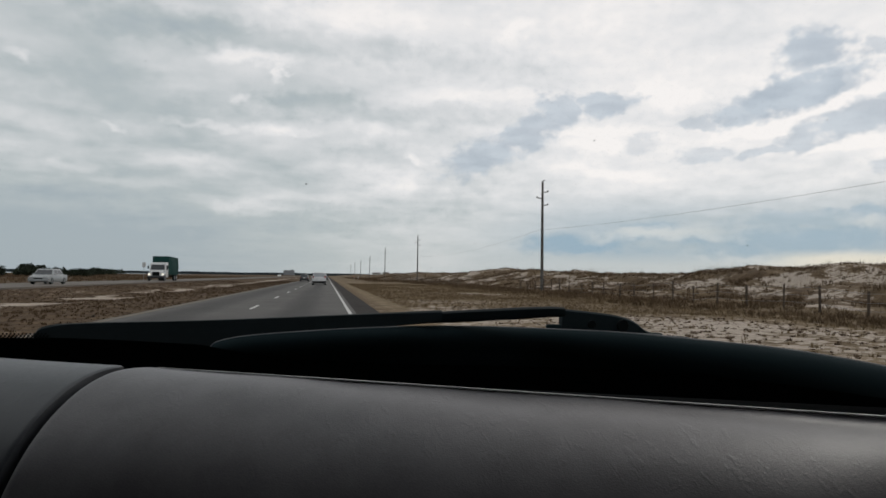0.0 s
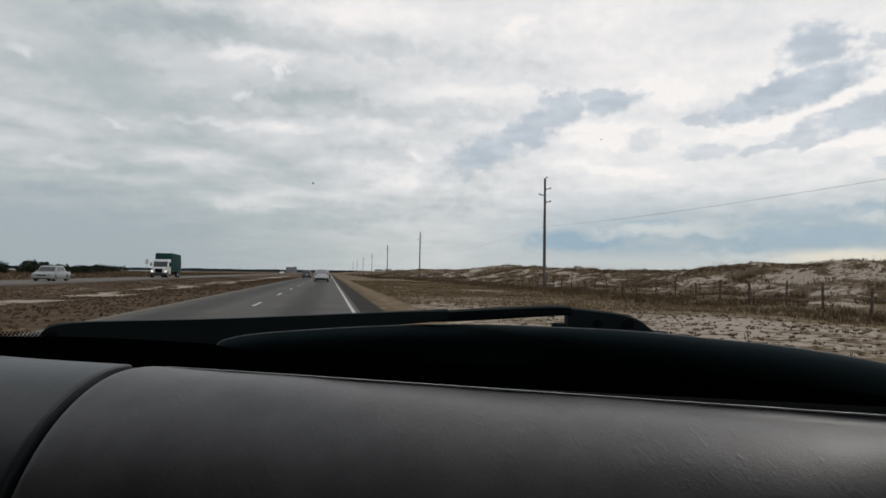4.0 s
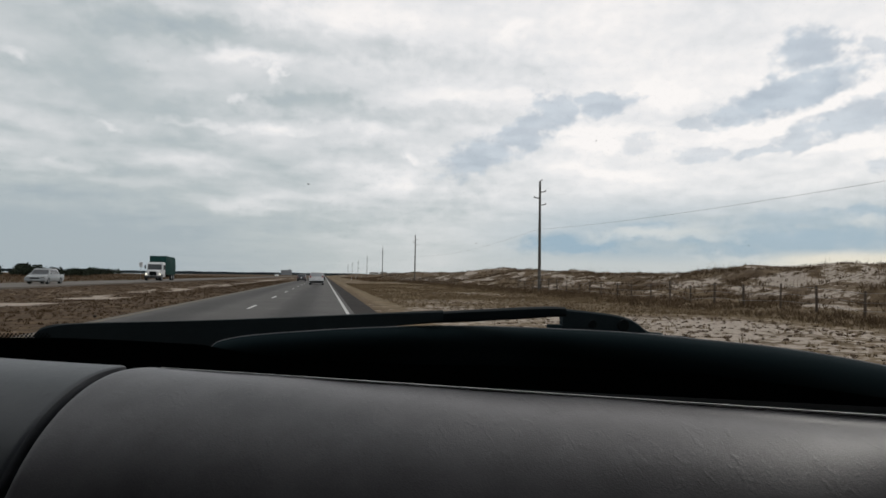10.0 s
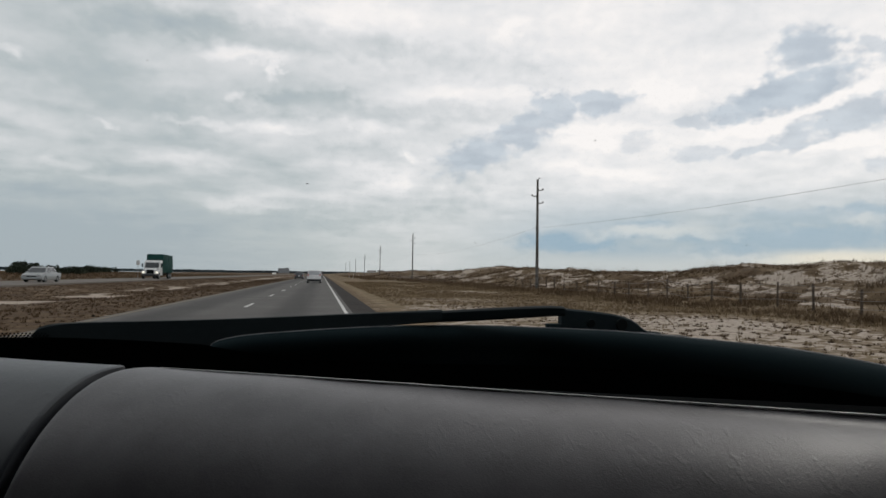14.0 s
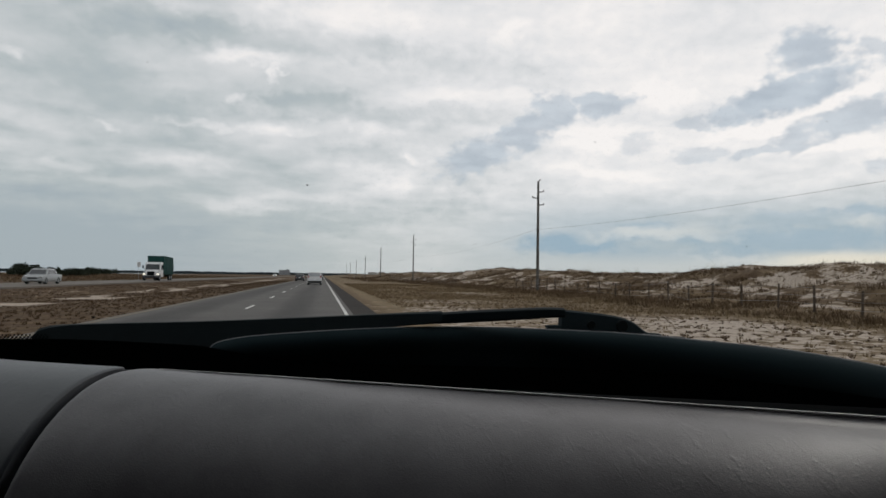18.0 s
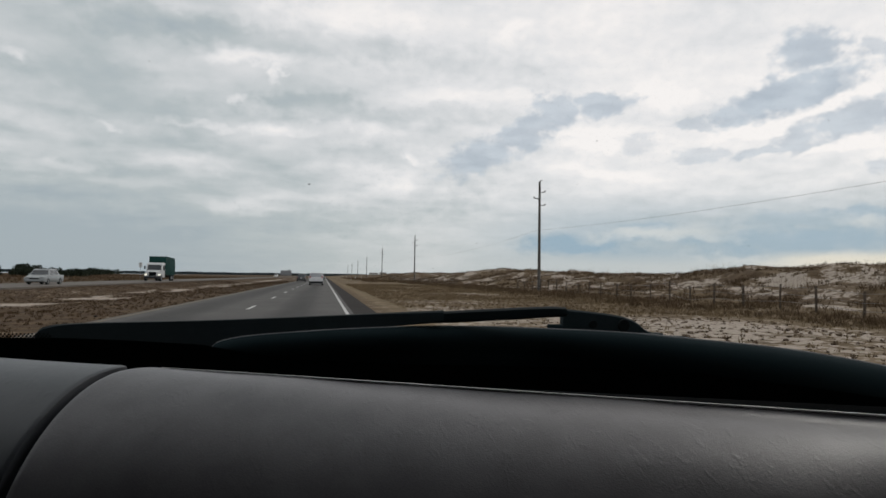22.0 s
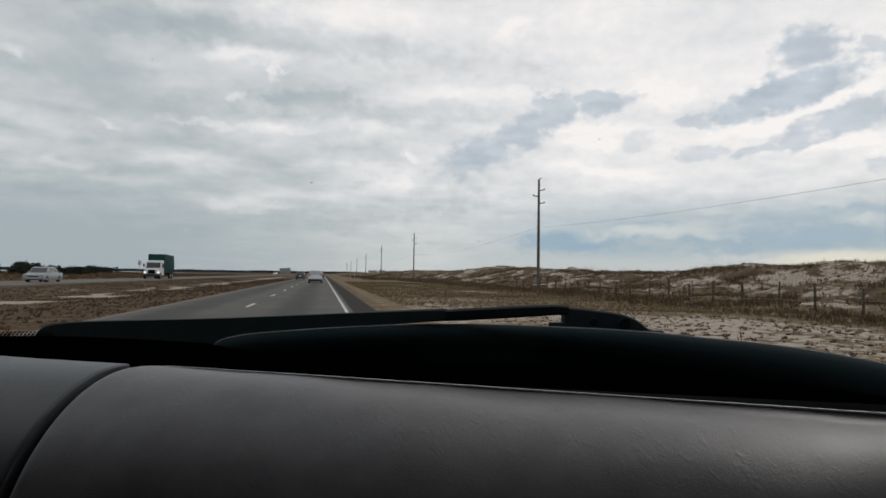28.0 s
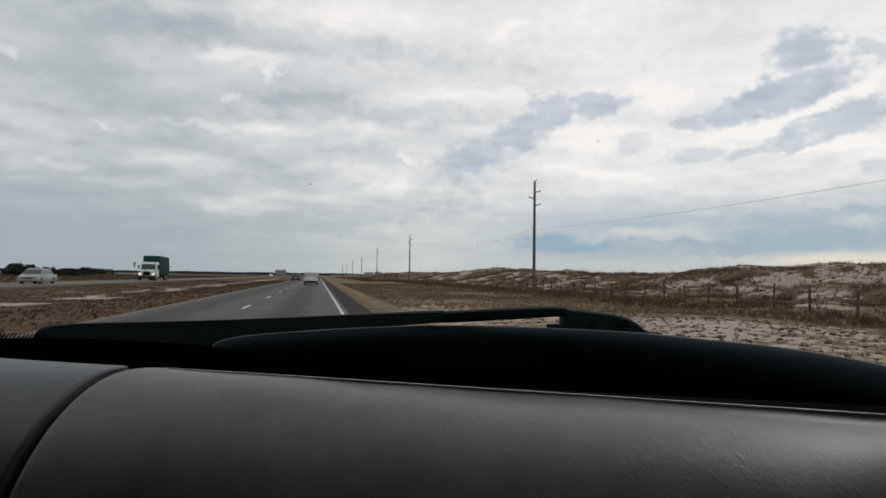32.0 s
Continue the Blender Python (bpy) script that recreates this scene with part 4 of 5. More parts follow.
for sx in (-1, 1):
    name = "side_body"
    part(name, boxed((-0.1 + sx * 0.99, -0.15, 0.72), (0.10, 4.9, 0.72), 0.04), CARPAINT, car, "dark grey flank")
    bm = bmesh.new()
    tube(bm, [(-0.1 + sx * 1.02, 0.80, 1.05), (-0.1 + sx * 0.98, 0.66, 1.32), (-0.1 + sx * 0.90, 0.50, 1.60)], 0.045, 8)
    part("pillar", bm, LINING, car)
    # unseen walls close the sides; their lengths set the light on the dashboard
    part("side_light_screen", boxed((-0.1 + sx * 0.93, -1.4 if sx > 0 else -0.775, 1.34), (0.08, 2.0 if sx > 0 else 3.25, 0.60), 0.02), LINING, car, "plain grey unseen side wall that screens window light")
    # added out of view to hold window light off the pad's right end
    if sx > 0:
        part("light_block_panel", boxed((-0.1 + sx * 0.95, 0.515, 1.34), (0.08, 0.43, 0.60), 0.02), LINING, car, "plain grey unseen panel that blocks side light")
    for y in (1.55, -1.75):
        w = part("wheel", disc(bmesh.new(), (-0.1 + sx * 0.93, y, 0.34), 0.34, 0.22, "X", 24, 0.2), RUBBER, car, "black tyre")
        part("rim", disc(bmesh.new(), (-0.1 + sx * 0.95, y, 0.34), 0.205, 0.18, "X", 18, 0.03), IRON, w, "grey alloy rim")
part("roof", boxed((-0.1, -0.885, 1.66), (1.86, 3.05, 0.06), 0.025), LINING, car, "dark roof with grey lining")
part("tail", boxed((-0.1, -2.45, 1.02), (1.86, 0.14, 1.2), 0.05), CARPAINT, car, "dark grey tail panel")
part("cabin_floor", boxed((-0.1, -0.4, 0.40), (1.86, 4.2, 0.06)), LINING, car, "grey cabin floor")
part("bumper", boxed((-0.1, 2.42, 0.52), (1.80, 0.16, 0.50), 0.06), CARPAINT, car, "dark grey front bumper")


# ---- utility line ----
POLE_X, POLE_H, CABLE_H = 23.3, 12.5, 6.85
POLES = [(-421, 0, 0), (-322, 5, 0), (-223, 0, 0), (-124, 0, 1), (-25, 0, 0), (70.5, 0, 0), (173, 0, 0), (272, 0, 0), (371, 0, 0), (470, 0, 0), (569, 0, 0), (668, 0, 0)]


def utility_pole(y, lean, cross):
    z = float(height(np.array(POLE_X), np.array(float(y)))) - 0.3
    label = "tall weathered wooden utility pole with a steel crossarm" if cross else "leaning weathered wooden utility pole" if lean else "tall weathered wooden utility pole with short insulator arms"
    root = thing("utility_pole", (POLE_X, y, z), label, "utility pole", "utility poles along the highway")
    root.rotation_euler = (0, radians(lean), 0)
    bm = bmesh.new()
    tube(bm, [(0, 0, POLE_H * k / 8) for k in range(9)], [0.19 - 0.075 * k / 8 for k in range(9)], 12)
    part("shaft", bm, WOOD, root)
    top = POLE_H
    if cross:
        part("crossarm", boxed((0, -0.15, top - 1.7), (2.6, 0.10, 0.12), 0.012), IRON, root)
        for x in (-1.25, -0.75, 0.75, 1.25):
            bm = bmesh.new()
            tube(bm, [(x, -0.15, top - 1.62), (x + 0.12 * (1 if x > 0 else -1), -0.15, top - 1.42)], 0.05, 8)
            part("insulator", bm, PORCELAIN, root)
    else:
        for z0, side in ((top - 1.15, 1), (top - 1.85, -1), (top - 2.6, 1)):
            bm = bmesh.new()
            tube(bm, [(0.1 * side, 0, z0 - 0.04), (0.62 * side, 0, z0 + 0.02)], [0.065, 0.05], 8)
            arm = part("bracket_arm", bm, IRON, root)
            bm = bmesh.new()
            tube(bm, [(0.62 * side, 0, z0 + 0.0), (0.62 * side, 0, z0 + 0.10), (0.62 * side, 0, z0 + 0.12), (0.62 * side, 0, z0 + 0.2)], [0.06, 0.085, 0.05, 0.06], 8)
            part("insulator", bm, PORCELAIN, arm)
        bm = bmesh.new()
        tube(bm, [(0.05, 0, top - 0.05), (0.12, 0, top + 0.12), (0.28, 0, top + 0.16)], [0.05, 0.05, 0.07], 8)
        part("top_insulator", bm, PORCELAIN, root)
    bm = bmesh.new()
    box(bm, (-0.17, 0, CABLE_H + 0.3), (0.08, 0.05, 0.10), 0.008)
    part("cable_clamp", bm, IRON, root)
    return z


feet = [(y, utility_pole(y, lean, cross)) for y, lean, cross in POLES]
for (y0, z0), (y1, z1) in zip(feet, feet[1:]):
    bm = bmesh.new()
    pts = []
    for k in range(25):
        t = k / 24
        pts.append((POLE_X - 0.24, y0 + (y1 - y0) * t, (z0 + (z1 - z0) * t) + CABLE_H + 0.3 - 1.1 * 4 * t * (1 - t)))
    tube(bm, pts, 0.0075, 6)
    tagged(part("overhead_cable", bm, CABLE), "dark grey sagging overhead cable between utility poles", "cable", "overhead cables")

# ---- sand fence ----
FENCE_X = 22.0


def fence(y0, y1, pitch=2.62):
    root = thing("fence", (FENCE_X, y0, 0), "weathered wooden post and wire fence along the dunes", "fence", "dune fences")
    n = int((y1 - y0) / pitch)
    tops = []
    for k in range(n + 1):
        x, y = random.uniform(-0.12, 0.12), k * pitch + random.uniform(-0.15, 0.15)
        z = float(height(np.array(FENCE_X + x), np.array(y0 + y)))
        h, r = random.uniform(1.05, 1.35), random.uniform(0.052, 0.070)
        lx, ly = random.uniform(-0.07, 0.07), random.uniform(-0.07, 0.07)
        bm = bmesh.new()
        tube(bm, [(x, y, z - 0.3), (x + lx * 0.5, y + ly * 0.5, z + h * 0.5), (x + lx, y + ly, z + h - 0.03), (x + lx, y + ly, z + h)], [r, r * 0.95, r * 0.9, r * 0.6], 7)
        part("post", bm, POST, root)
        tops.append(Vector((x + lx, y + ly, z + h)))
    for drop in (0.12, 0.5, 0.85):
        bm = bmesh.new()
        tube(bm, [p - Vector((0.07, 0, drop)) for p in tops], 0.006, 4)
        part("wire", bm, IRON, root, "thin rusty wire")


fence(-15, 75)
fence(-170, -95)
fence(110, 240)
fence(-375, -330)


# ---- vehicles ----
def wheels(root, half, axles, r, w=0.22):
    for y in axles:
        for sx in (-1, 1):
            t = part("wheel", disc(bmesh.new(), (sx * (half - w / 2), y, r), r, w, "X", 18, r * 0.58), RUBBER, root, "black tyre")
            part("rim", disc(bmesh.new(), (sx * (half - w / 2 + 0.01), y, r), r * 0.6, w * 0.9, "X", 14, 0.04), IRON, t, "grey rim")


def glazed(root, pts, label="dark window glass", mat=None):
    """A pane as a thin plate through four or more corners."""
    bm = bmesh.new()
    vs = [bm.verts.new(p) for p in pts]
    f = bm.faces.new(vs)
    r = bmesh.ops.extrude_face_region(bm, geom=[f])
    bm.normal_update()
    n = f.normal.copy()
    bmesh.ops.translate(bm, verts=[v for v in r["geom"] if isinstance(v, bmesh.types.BMVert)], vec=n * 0.012)
    bmesh.ops.recalc_face_normals(bm, faces=bm.faces)
    part("window", bm, mat or DARKGLASS, root, label, smooth=False)


def passenger_car(name, place, turn, paint, label, L=4.7, W=1.8, H=1.47, boot=0.9, hoodlen=1.1, lit=False, van=False):
    """Nose towards local +y."""
    root = thing(name, place, label, "car", "vehicles on the highway", turn)
    f, b, hw = L / 2, -L / 2, W / 2
    belt = 0.62 * H
    lower = [(b, 0.32), (b - 0.03, 0.55), (b + 0.02, belt), (f - hoodlen, belt), (f - 0.25, belt - 0.16), (f, 0.58), (f, 0.30), (f - 0.2, 0.22), (b + 0.2, 0.22)]
    part("body", slab(bmesh.new(), lower, hw, 0.05, lambda z: 1 - 0.04 * abs(z - 0.6)), paint, root)
    back = b + (0.06 if van else boot)
    roof0, roof1 = back + (0.22 if van else 0.55), f - hoodlen - 0.62
    upper = [(back, belt - 0.02), (roof0, H - 0.02), (roof0 + 0.5, H), (roof1 - 0.2, H), (roof1 + 0.05, H - 0.04), (f - hoodlen + 0.08, belt - 0.02)]
    tuck = lambda z: 0.96 - 0.17 * max(z - belt, 0) / (H - belt)
    part("cabin", slab(bmesh.new(), upper, hw, 0.04, tuck), paint, root)

    def at(y, z, s=1, out=0.008):
        return (s * (hw * tuck(z) + out), y, z)
    lo, hi = belt + 0.05, H - 0.11
    # windscreen and rear window
    fy = lambda z: f - hoodlen + 0.08 + (roof1 + 0.05 - (f - hoodlen + 0.08)) * (z - belt) / (H - 0.04 - belt) + 0.012
    by = lambda z: back + (roof0 - back) * (z - belt) / (H - belt) - 0.012
    for g, sgn in ((fy, 1), (by, -1)):
        w0, w1 = hw * tuck(lo) - 0.10, hw * tuck(hi) - 0.10
        c = [(-w0, g(lo), lo), (w0, g(lo), lo), (w1, g(hi), hi), (-w1, g(hi), hi)]
        glazed(root, c if sgn < 0 else c[::-1], mat=SKYGLASS if van and sgn < 0 else None)
    for s in (-1, 1):
        ends = [by(lo) + 0.22, (by(lo) + fy(lo)) / 2, fy(lo) - 0.22]
        tops = [by(hi) + 0.16, (by(lo) + fy(lo)) / 2, fy(hi) - 0.10]
        for k in range(2):
            c = [at(ends[k] + 0.04, lo, s), at(ends[k + 1] - 0.04, lo, s), at(tops[k + 1] - 0.04, hi, s), at(tops[k] + 0.04, hi, s)]
            glazed(root, c if s > 0 else c[::-1])
        part("mirror", boxed((s * (hw + 0.08), f - hoodlen - 0.25, belt + 0.06), (0.16, 0.09, 0.12), 0.02), paint, root)
        part("headlamp", boxed((s * (hw - 0.27), f - 0.10, 0.68), (0.36, 0.22, 0.13), 0.03), HEADLAMP if lit else CHROME, root, "clear headlamp")
        part("tail_lamp", boxed((s * (hw - 0.17), b + 0.02, belt - 0.14 if not van else belt + 0.02), (0.16, 0.08, 0.16 if not van else 0.28), 0.02), REDPAINT, root, "red tail lamp")
    part("bumper", boxed((0, b - 0.01, 0.42), (W - 0.1, 0.14, 0.20), 0.04), SHELF if van else paint, root)
    part("bumper", boxed((0, f - 0.02, 0.38), (W - 0.12, 0.14, 0.20), 0.04), paint, root)
    part("grille", boxed((0, f + 0.0, 0.56), (0.8, 0.04, 0.13), 0.01), SHELF, root, "black grille")
    part("plate", boxed((0, b - 0.05, 0.72), (0.31, 0.02, 0.15), 0.004), SIGNWHITE, root, "white blank plate")
    wheels(root, hw, (b + 0.85, f - 0.9), 0.32)
    return root


def refuse_truck(place, turn):
    root = thing("refuse_truck", place, "white cab refuse truck with a tall dark green body", "truck", "vehicles on the highway", turn)
    cab = [(2.2, 0.55), (2.2, 2.75), (2.4, 2.9), (3.5, 2.85), (3.75, 2.6), (4.0, 1.6), (4.0, 0.55)]
    part("cab", slab(bmesh.new(), cab, 1.2, 0.06, lambda z: 1 - 0.03 * max(z - 1.6, 0)), WHITEPAINT, root, "white cab")
    glazed(root, [(1.02, 3.99, 1.72), (-1.02, 3.99, 1.72), (-0.98, 3.80, 2.52), (0.98, 3.80, 2.52)][::1])
    for s in (-1, 1):
        c = [(s * 1.215, 2.6, 1.65), (s * 1.215, 3.7, 1.65), (s * 1.185, 3.55, 2.45), (s * 1.185, 2.6, 2.45)]
        glazed(root, c if s > 0 else c[::-1])
        part("mirror", boxed((s * 1.42, 3.9, 2.1), (0.2, 0.08, 0.5), 0.02), SHELF, root)
        part("fender", boxed((s * 0.96, 4.5, 1.0), (0.46, 1.05, 0.62), 0.14), WHITEPAINT, root, "white rounded front fender")
        part("headlamp", boxed((s * 0.98, 5.02, 1.0), (0.30, 0.10, 0.24), 0.04), HEADLAMP, root, "lit headlamp")
    hood = part("hood", slab(bmesh.new(), [(3.95, 0.75), (3.95, 1.66), (4.8, 1.55), (5.0, 1.40), (5.04, 0.75)], 0.80, 0.06), WHITEPAINT, root, "white sloping hood")
    part("grille", boxed((0, 5.05, 1.10), (1.05, 0.06, 0.62), 0.03), SHELF, hood, "black grille")
    part("bumper", boxed((0, 5.08, 0.58), (2.4, 0.2, 0.34), 0.04), DARKPAINT, root, "black bumper")
    part("hopper", slab(bmesh.new(), [(-4.6, 0.95), (-4.9, 2.2), (-4.4, 3.7), (-3.9, 3.75), (1.6, 3.9), (2.1, 3.85), (2.1, 0.95)], 1.25, 0.05), GREENPAINT, root, "dark green steel body")
    for y in np.arange(-4.0, 1.9, 0.9):
        for s in (-1, 1):
            part("rib", boxed((s * 1.27, y, 2.4), (0.06, 0.10, 2.8), 0.012), GREENPAINT, root)
    part("chassis", boxed((0, -0.6, 0.75), (1.0, 7.6, 0.3), 0.02), SHELF, root, "black chassis")
    wheels(root, 1.22, (4.45, -2.2, -3.5), 0.5, 0.3)
    return root


passenger_car("minivan", (-0.98, 93, 0), 0, WHITEPAINT, "white minivan driving ahead in the same lane", 4.9, 1.88, 1.72, 0.1, 0.95, van=True)
passenger_car("sedan", (-4.6, 144, 0), 0, DARKPAINT, "black sedan far ahead in the inner lane")
passenger_car("suv", (-0.7, 190, 0), 0, DARKPAINT, "dark vehicle ahead of the white minivan", 5.2, 1.95, 1.85, 0.1, 1.0, van=True)
passenger_car("sedan", (-26.6, 70.5, 0.1), 180, SILVER, "silver white sedan on the opposite carriageway")
refuse_truck((-25.9, 114, 0.1), 180)
passenger_car("suv", (-28.5, 420, 0.1), 180, WHITEPAINT, "white car far off on the opposite carriageway", 4.8, 1.9, 1.75, 0.1, 1.1, lit=True, van=True)


def box_truck(name, place, turn, label, length, h, cab, body, stripe=None, tank=False):
    root = thing(name, place, label, "truck", "vehicles on the highway", turn)
    f = length / 2
    c = [(f - 2.3, 0.5), (f - 2.3, 2.15), (f - 1.5, 2.2), (f - 1.0, 1.35), (f - 0.1, 1.2), (f, 0.9), (f, 0.45)]
    part("cab", slab(bmesh.new(), c, 1.0, 0.06), cab, root)
    glazed(root, [(0.85, f - 0.98, 1.42), (-0.85, f - 0.98, 1.42), (-0.8, f - 1.42, 2.08), (0.8, f - 1.42, 2.08)])
    for s in (-1, 1):
        q = [(s * 1.01, f - 2.1, 1.35), (s * 1.01, f - 1.15, 1.35), (s * 1.01, f - 1.5, 2.02), (s * 1.01, f - 2.1, 2.02)]
        glazed(root, q if s > 0 else q[::-1])
        part("mirror", boxed((s * 1.18, f - 1.1, 1.6), (0.16, 0.08, 0.3), 0.02), SHELF, root)
        part("headlamp", boxed((s * 0.75, f - 0.02, 0.85), (0.26, 0.1, 0.18), 0.03), HEADLAMP, root, "lit headlamp")
    part("grille", boxed((0, f + 0.01, 0.85), (0.9, 0.05, 0.3), 0.02), SHELF, root, "black grille")
    part("bumper", boxed((0, f + 0.03, 0.5), (2.0, 0.16, 0.22), 0.04), CHROME, root)
    if tank:
        bm = bmesh.new()
        tube(bm, [(0, -f, 1.9), (0, -f + 0.25, 1.9), (0, f - 2.8, 1.9), (0, f - 2.6, 1.9)], [0.6, 1.0, 1.0, 0.7], 18)
        part("tank", bm, body, root, "pale steel tank")
        part("boom", boxed((0, -0.3, 3.05), (0.3, length * 0.6, 0.25), 0.03), SHELF, root, "dark boom")
    else:
        part("box_body", boxed((0, -1.2, (h + 0.8) / 2), (2.3, length - 2.5, h - 0.8), 0.05), body, root)
        if stripe:
            for s in (-1, 1):
                part("stripe", boxed((s * 1.155, -1.2, 1.5), (0.012, length - 2.6, 0.22)), stripe, root)
    part("chassis", boxed((0, -0.4, 0.6), (0.9, length - 0.6, 0.25), 0.02), SHELF, root)
    wheels(root, 1.08, (f - 0.9, -f + 1.3), 0.42, 0.28)


passenger_car("suv", (-26.5, -352, 0.1), 180, WHITEPAINT, "white sport utility vehicle on the opposite carriageway", 4.8, 1.9, 1.8, 0.1, 1.2, van=True)
passenger_car("suv", (-26.5, -372, 0.1), 180, WHITEPAINT, "white sport utility vehicle with roof rails on the opposite carriageway", 4.9, 1.9, 1.85, 0.1, 1.2, van=True)
passenger_car("pickup", (-29, -262, 0.1), 180, DARKPAINT, "dark pickup with a cap on the opposite carriageway", 5.5, 1.95, 1.8, 0.1, 1.4, van=True)
box_truck("box_truck", (-26.0, -254, 0.1), 180, "white box truck on the opposite carriageway", 7.5, 3.4, WHITEPAINT, WHITEPAINT)
box_truck("ambulance", (-26.3, -236, 0.1), 180, "white ambulance with an orange stripe", 6.8, 2.9, WHITEPAINT, WHITEPAINT, ORANGE)
box_truck("tank_truck", (-26.3, -224, 0.1), 180, "white tank truck with a folded boom", 8.5, 3.0, WHITEPAINT, SIGNWHITE, tank=True)
passenger_car("pickup", (-14, -200, 0.0), 215, SILVER, "grey pickup waiting in the median crossover", 5.4, 1.9, 1.75, 0.1, 1.3, van=True)

# ---- trees and distance ----
def shrub(place, h, w, seed, label="dark evergreen tree beyond the road", trunk=True):
    r = np.random.default_rng(seed)
    root = thing("tree", place, label, "tree", "dark trees by the highway")
    bm = bmesh.new()
    tube(bm, [(0, 0, -0.4), (0.1, 0, h * 0.3), (0.0, 0.1, h * 0.75)], [0.07 * h * 0.5, 0.05 * h * 0.5, 0.02 * h * 0.5], 7)
    for k in range(5):
        a = k * 1.26 + r.uniform(0, 0.6)
        tube(bm, [(0.05, 0, h * 0.25), (math.cos(a) * w * 0.2, math.sin(a) * w * 0.2, h * 0.5), (math.cos(a) * w * 0.38, math.sin(a) * w * 0.38, h * 0.66)], [0.025 * h * 0.5, 0.018 * h * 0.5, 0.008 * h * 0.5], 5)
    part("trunk", bm, WOOD, root)
    n = 26
    cs = np.stack([r.normal(0, 0.24 * w, n), r.normal(0, 0.24 * w, n), h * r.uniform(0.25, 0.92, n)], -1)
    k = 3200
    c = cs[r.integers(0, n, k)]
    d = r.normal(0, 1, (k, 3))
    d = d / np.linalg.norm(d, axis=1)[:, None] * (0.16 * w * r.uniform(0.3, 1.0, k) ** 0.5)[:, None]
    p = c + d * np.array([1, 1, 0.7])
    p[:, 2] = np.maximum(p[:, 2], 0.05)
    e1, e2 = r.normal(0, 1, (k, 3)), r.normal(0, 1, (k, 3))
    s = 0.035 * w
    v = np.stack([p - e1 * s, p + e1 * s * 0.6 + e2 * s * 0.5, p + e2 * s], 1).reshape(-1, 3)
    flat("crown", v.tolist(), np.arange(3 * k).reshape(k, 3).tolist(), LEAF, root, "dark green leaves")


TREES = [(-70, 118, 3.2, 5.0), (-76, 128, 4.2, 5.5), (-66, 122, 2.8, 5.0), (-64, 132, 3.0, 5), (-60, 128, 2.2, 4), (-68, 150, 3.6, 6), (-61, 152, 3.0, 5), (-66, 166, 4.4, 5), (-62, 170, 3.2, 5),
         (-64, 190, 2.6, 6), (-75, 230, 3.0, 7), (-80, 265, 3.0, 8), (-85, -330, 8, 7), (-95, -300, 7, 8), (-80, -360, 9, 8), (-88, -200, 6, 8), (-76, -215, 5, 7)]
for k, (x, y, h, w) in enumerate(TREES):
    shrub((x, y, float(height(np.array(float(x)), np.array(float(y))))), h * 0.62, w, 100 + k)


def treeline():
    """The far shore of the sound: a low wood, with the haze put into its colour."""
    r = np.random.default_rng(77)
    x = np.concatenate([np.full(500, -1500.0), np.linspace(-1500, 330, 700)])
    y = np.concatenate([np.linspace(-1500, 2250, 500), np.full(700, 2250.0)])
    m, v = len(x), []
    k = 8
    X = np.repeat(x, k) + r.normal(0, 14, m * k)
    Y = np.repeat(y, k) + r.normal(0, 14, m * k)
    top = np.repeat(5.5 + 4.5 * fbm(x * 0.02, y * 0.02, 7, 4), k) * r.uniform(0.6, 1.05, m * k)
    w = r.uniform(5, 10, m * k)
    for j, (dx, dy) in enumerate(((1, 0), (0, 1))):
        z = np.zeros(m * k) - 1.0
        v.append(np.stack([np.stack([X - w * dx, Y - w * dy, z], -1), np.stack([X + w * dx, Y + w * dy, z], -1), np.stack([X, Y, top], -1)], 1))
    v = np.concatenate(v).reshape(-1, 3)
    ob = flat("far_woods", v.tolist(), np.arange(len(v)).reshape(-1, 3).tolist(), HAZED_LEAF)
    tagged(ob, "low wood along the far shore, tinted blue-grey for haze", "woods", kind="stuff")


treeline()


def block(place, w, d, h, floors, bays, label):
    root = thing("apartment_building", place, label, "building", "buildings on the horizon")
    part("wall", boxed((0, 0, h / 2), (w, d, h), 0.2), CONCRETE, root)
    part("roof", boxed((0, 0, h + 0.3), (w * 0.98, d, 0.6), 0.1), ROOF, root)
    part("stair_tower", boxed((w * 0.28, 0, h + 1.4), (w * 0.14, d * 0.5, 2.2), 0.1), CONCRETE, root)
    for f in range(floors):
        for b in range(bays):
            part("window", boxed((-w / 2 + (b + 0.5) * w / bays, -d / 2 - 0.02, (f + 0.55) * h / floors), (w / bays * 0.6, 0.12, h / floors * 0.5)), SKYGLASS, root)


block((-84, 1550, 0), 24, 14, 11, 4, 7, "grey apartment block on the horizon")


def beach_house(place, w, h, turn, label):
    root = thing("beach_house", place, label, "house", "white beach houses", turn)
    part("wall", boxed((0, 0, h * 0.36 + 1.2), (w, w * 0.7, h * 0.72), 0.05), WHITEWALL, root, "white stucco wall")
    bm = bmesh.new()
    slab(bm, [(-w * 0.42, h * 0.72 + 1.2), (0, h + 1.6), (w * 0.42, h * 0.72 + 1.2)], w * 0.55, 0.0)
    part("roof", bm, ROOF, root, "grey hipped roof", smooth=False)
    for k in range(4):
        part("window", boxed((-w * 0.36 + k * w * 0.24, -w * 0.35 - 0.03, h * 0.45 + 1.2), (w * 0.12, 0.12, h * 0.22)), DARKGLASS, root)
    for sx in (-1, 1):
        part("pile", boxed((sx * w * 0.4, 0, 0.6), (0.4, w * 0.6, 1.3)), WHITEWALL, root)
    part("balcony", boxed((0, -w * 0.42, h * 0.3 + 1.2), (w * 0.9, w * 0.16, 0.2)), WHITEWALL, root)


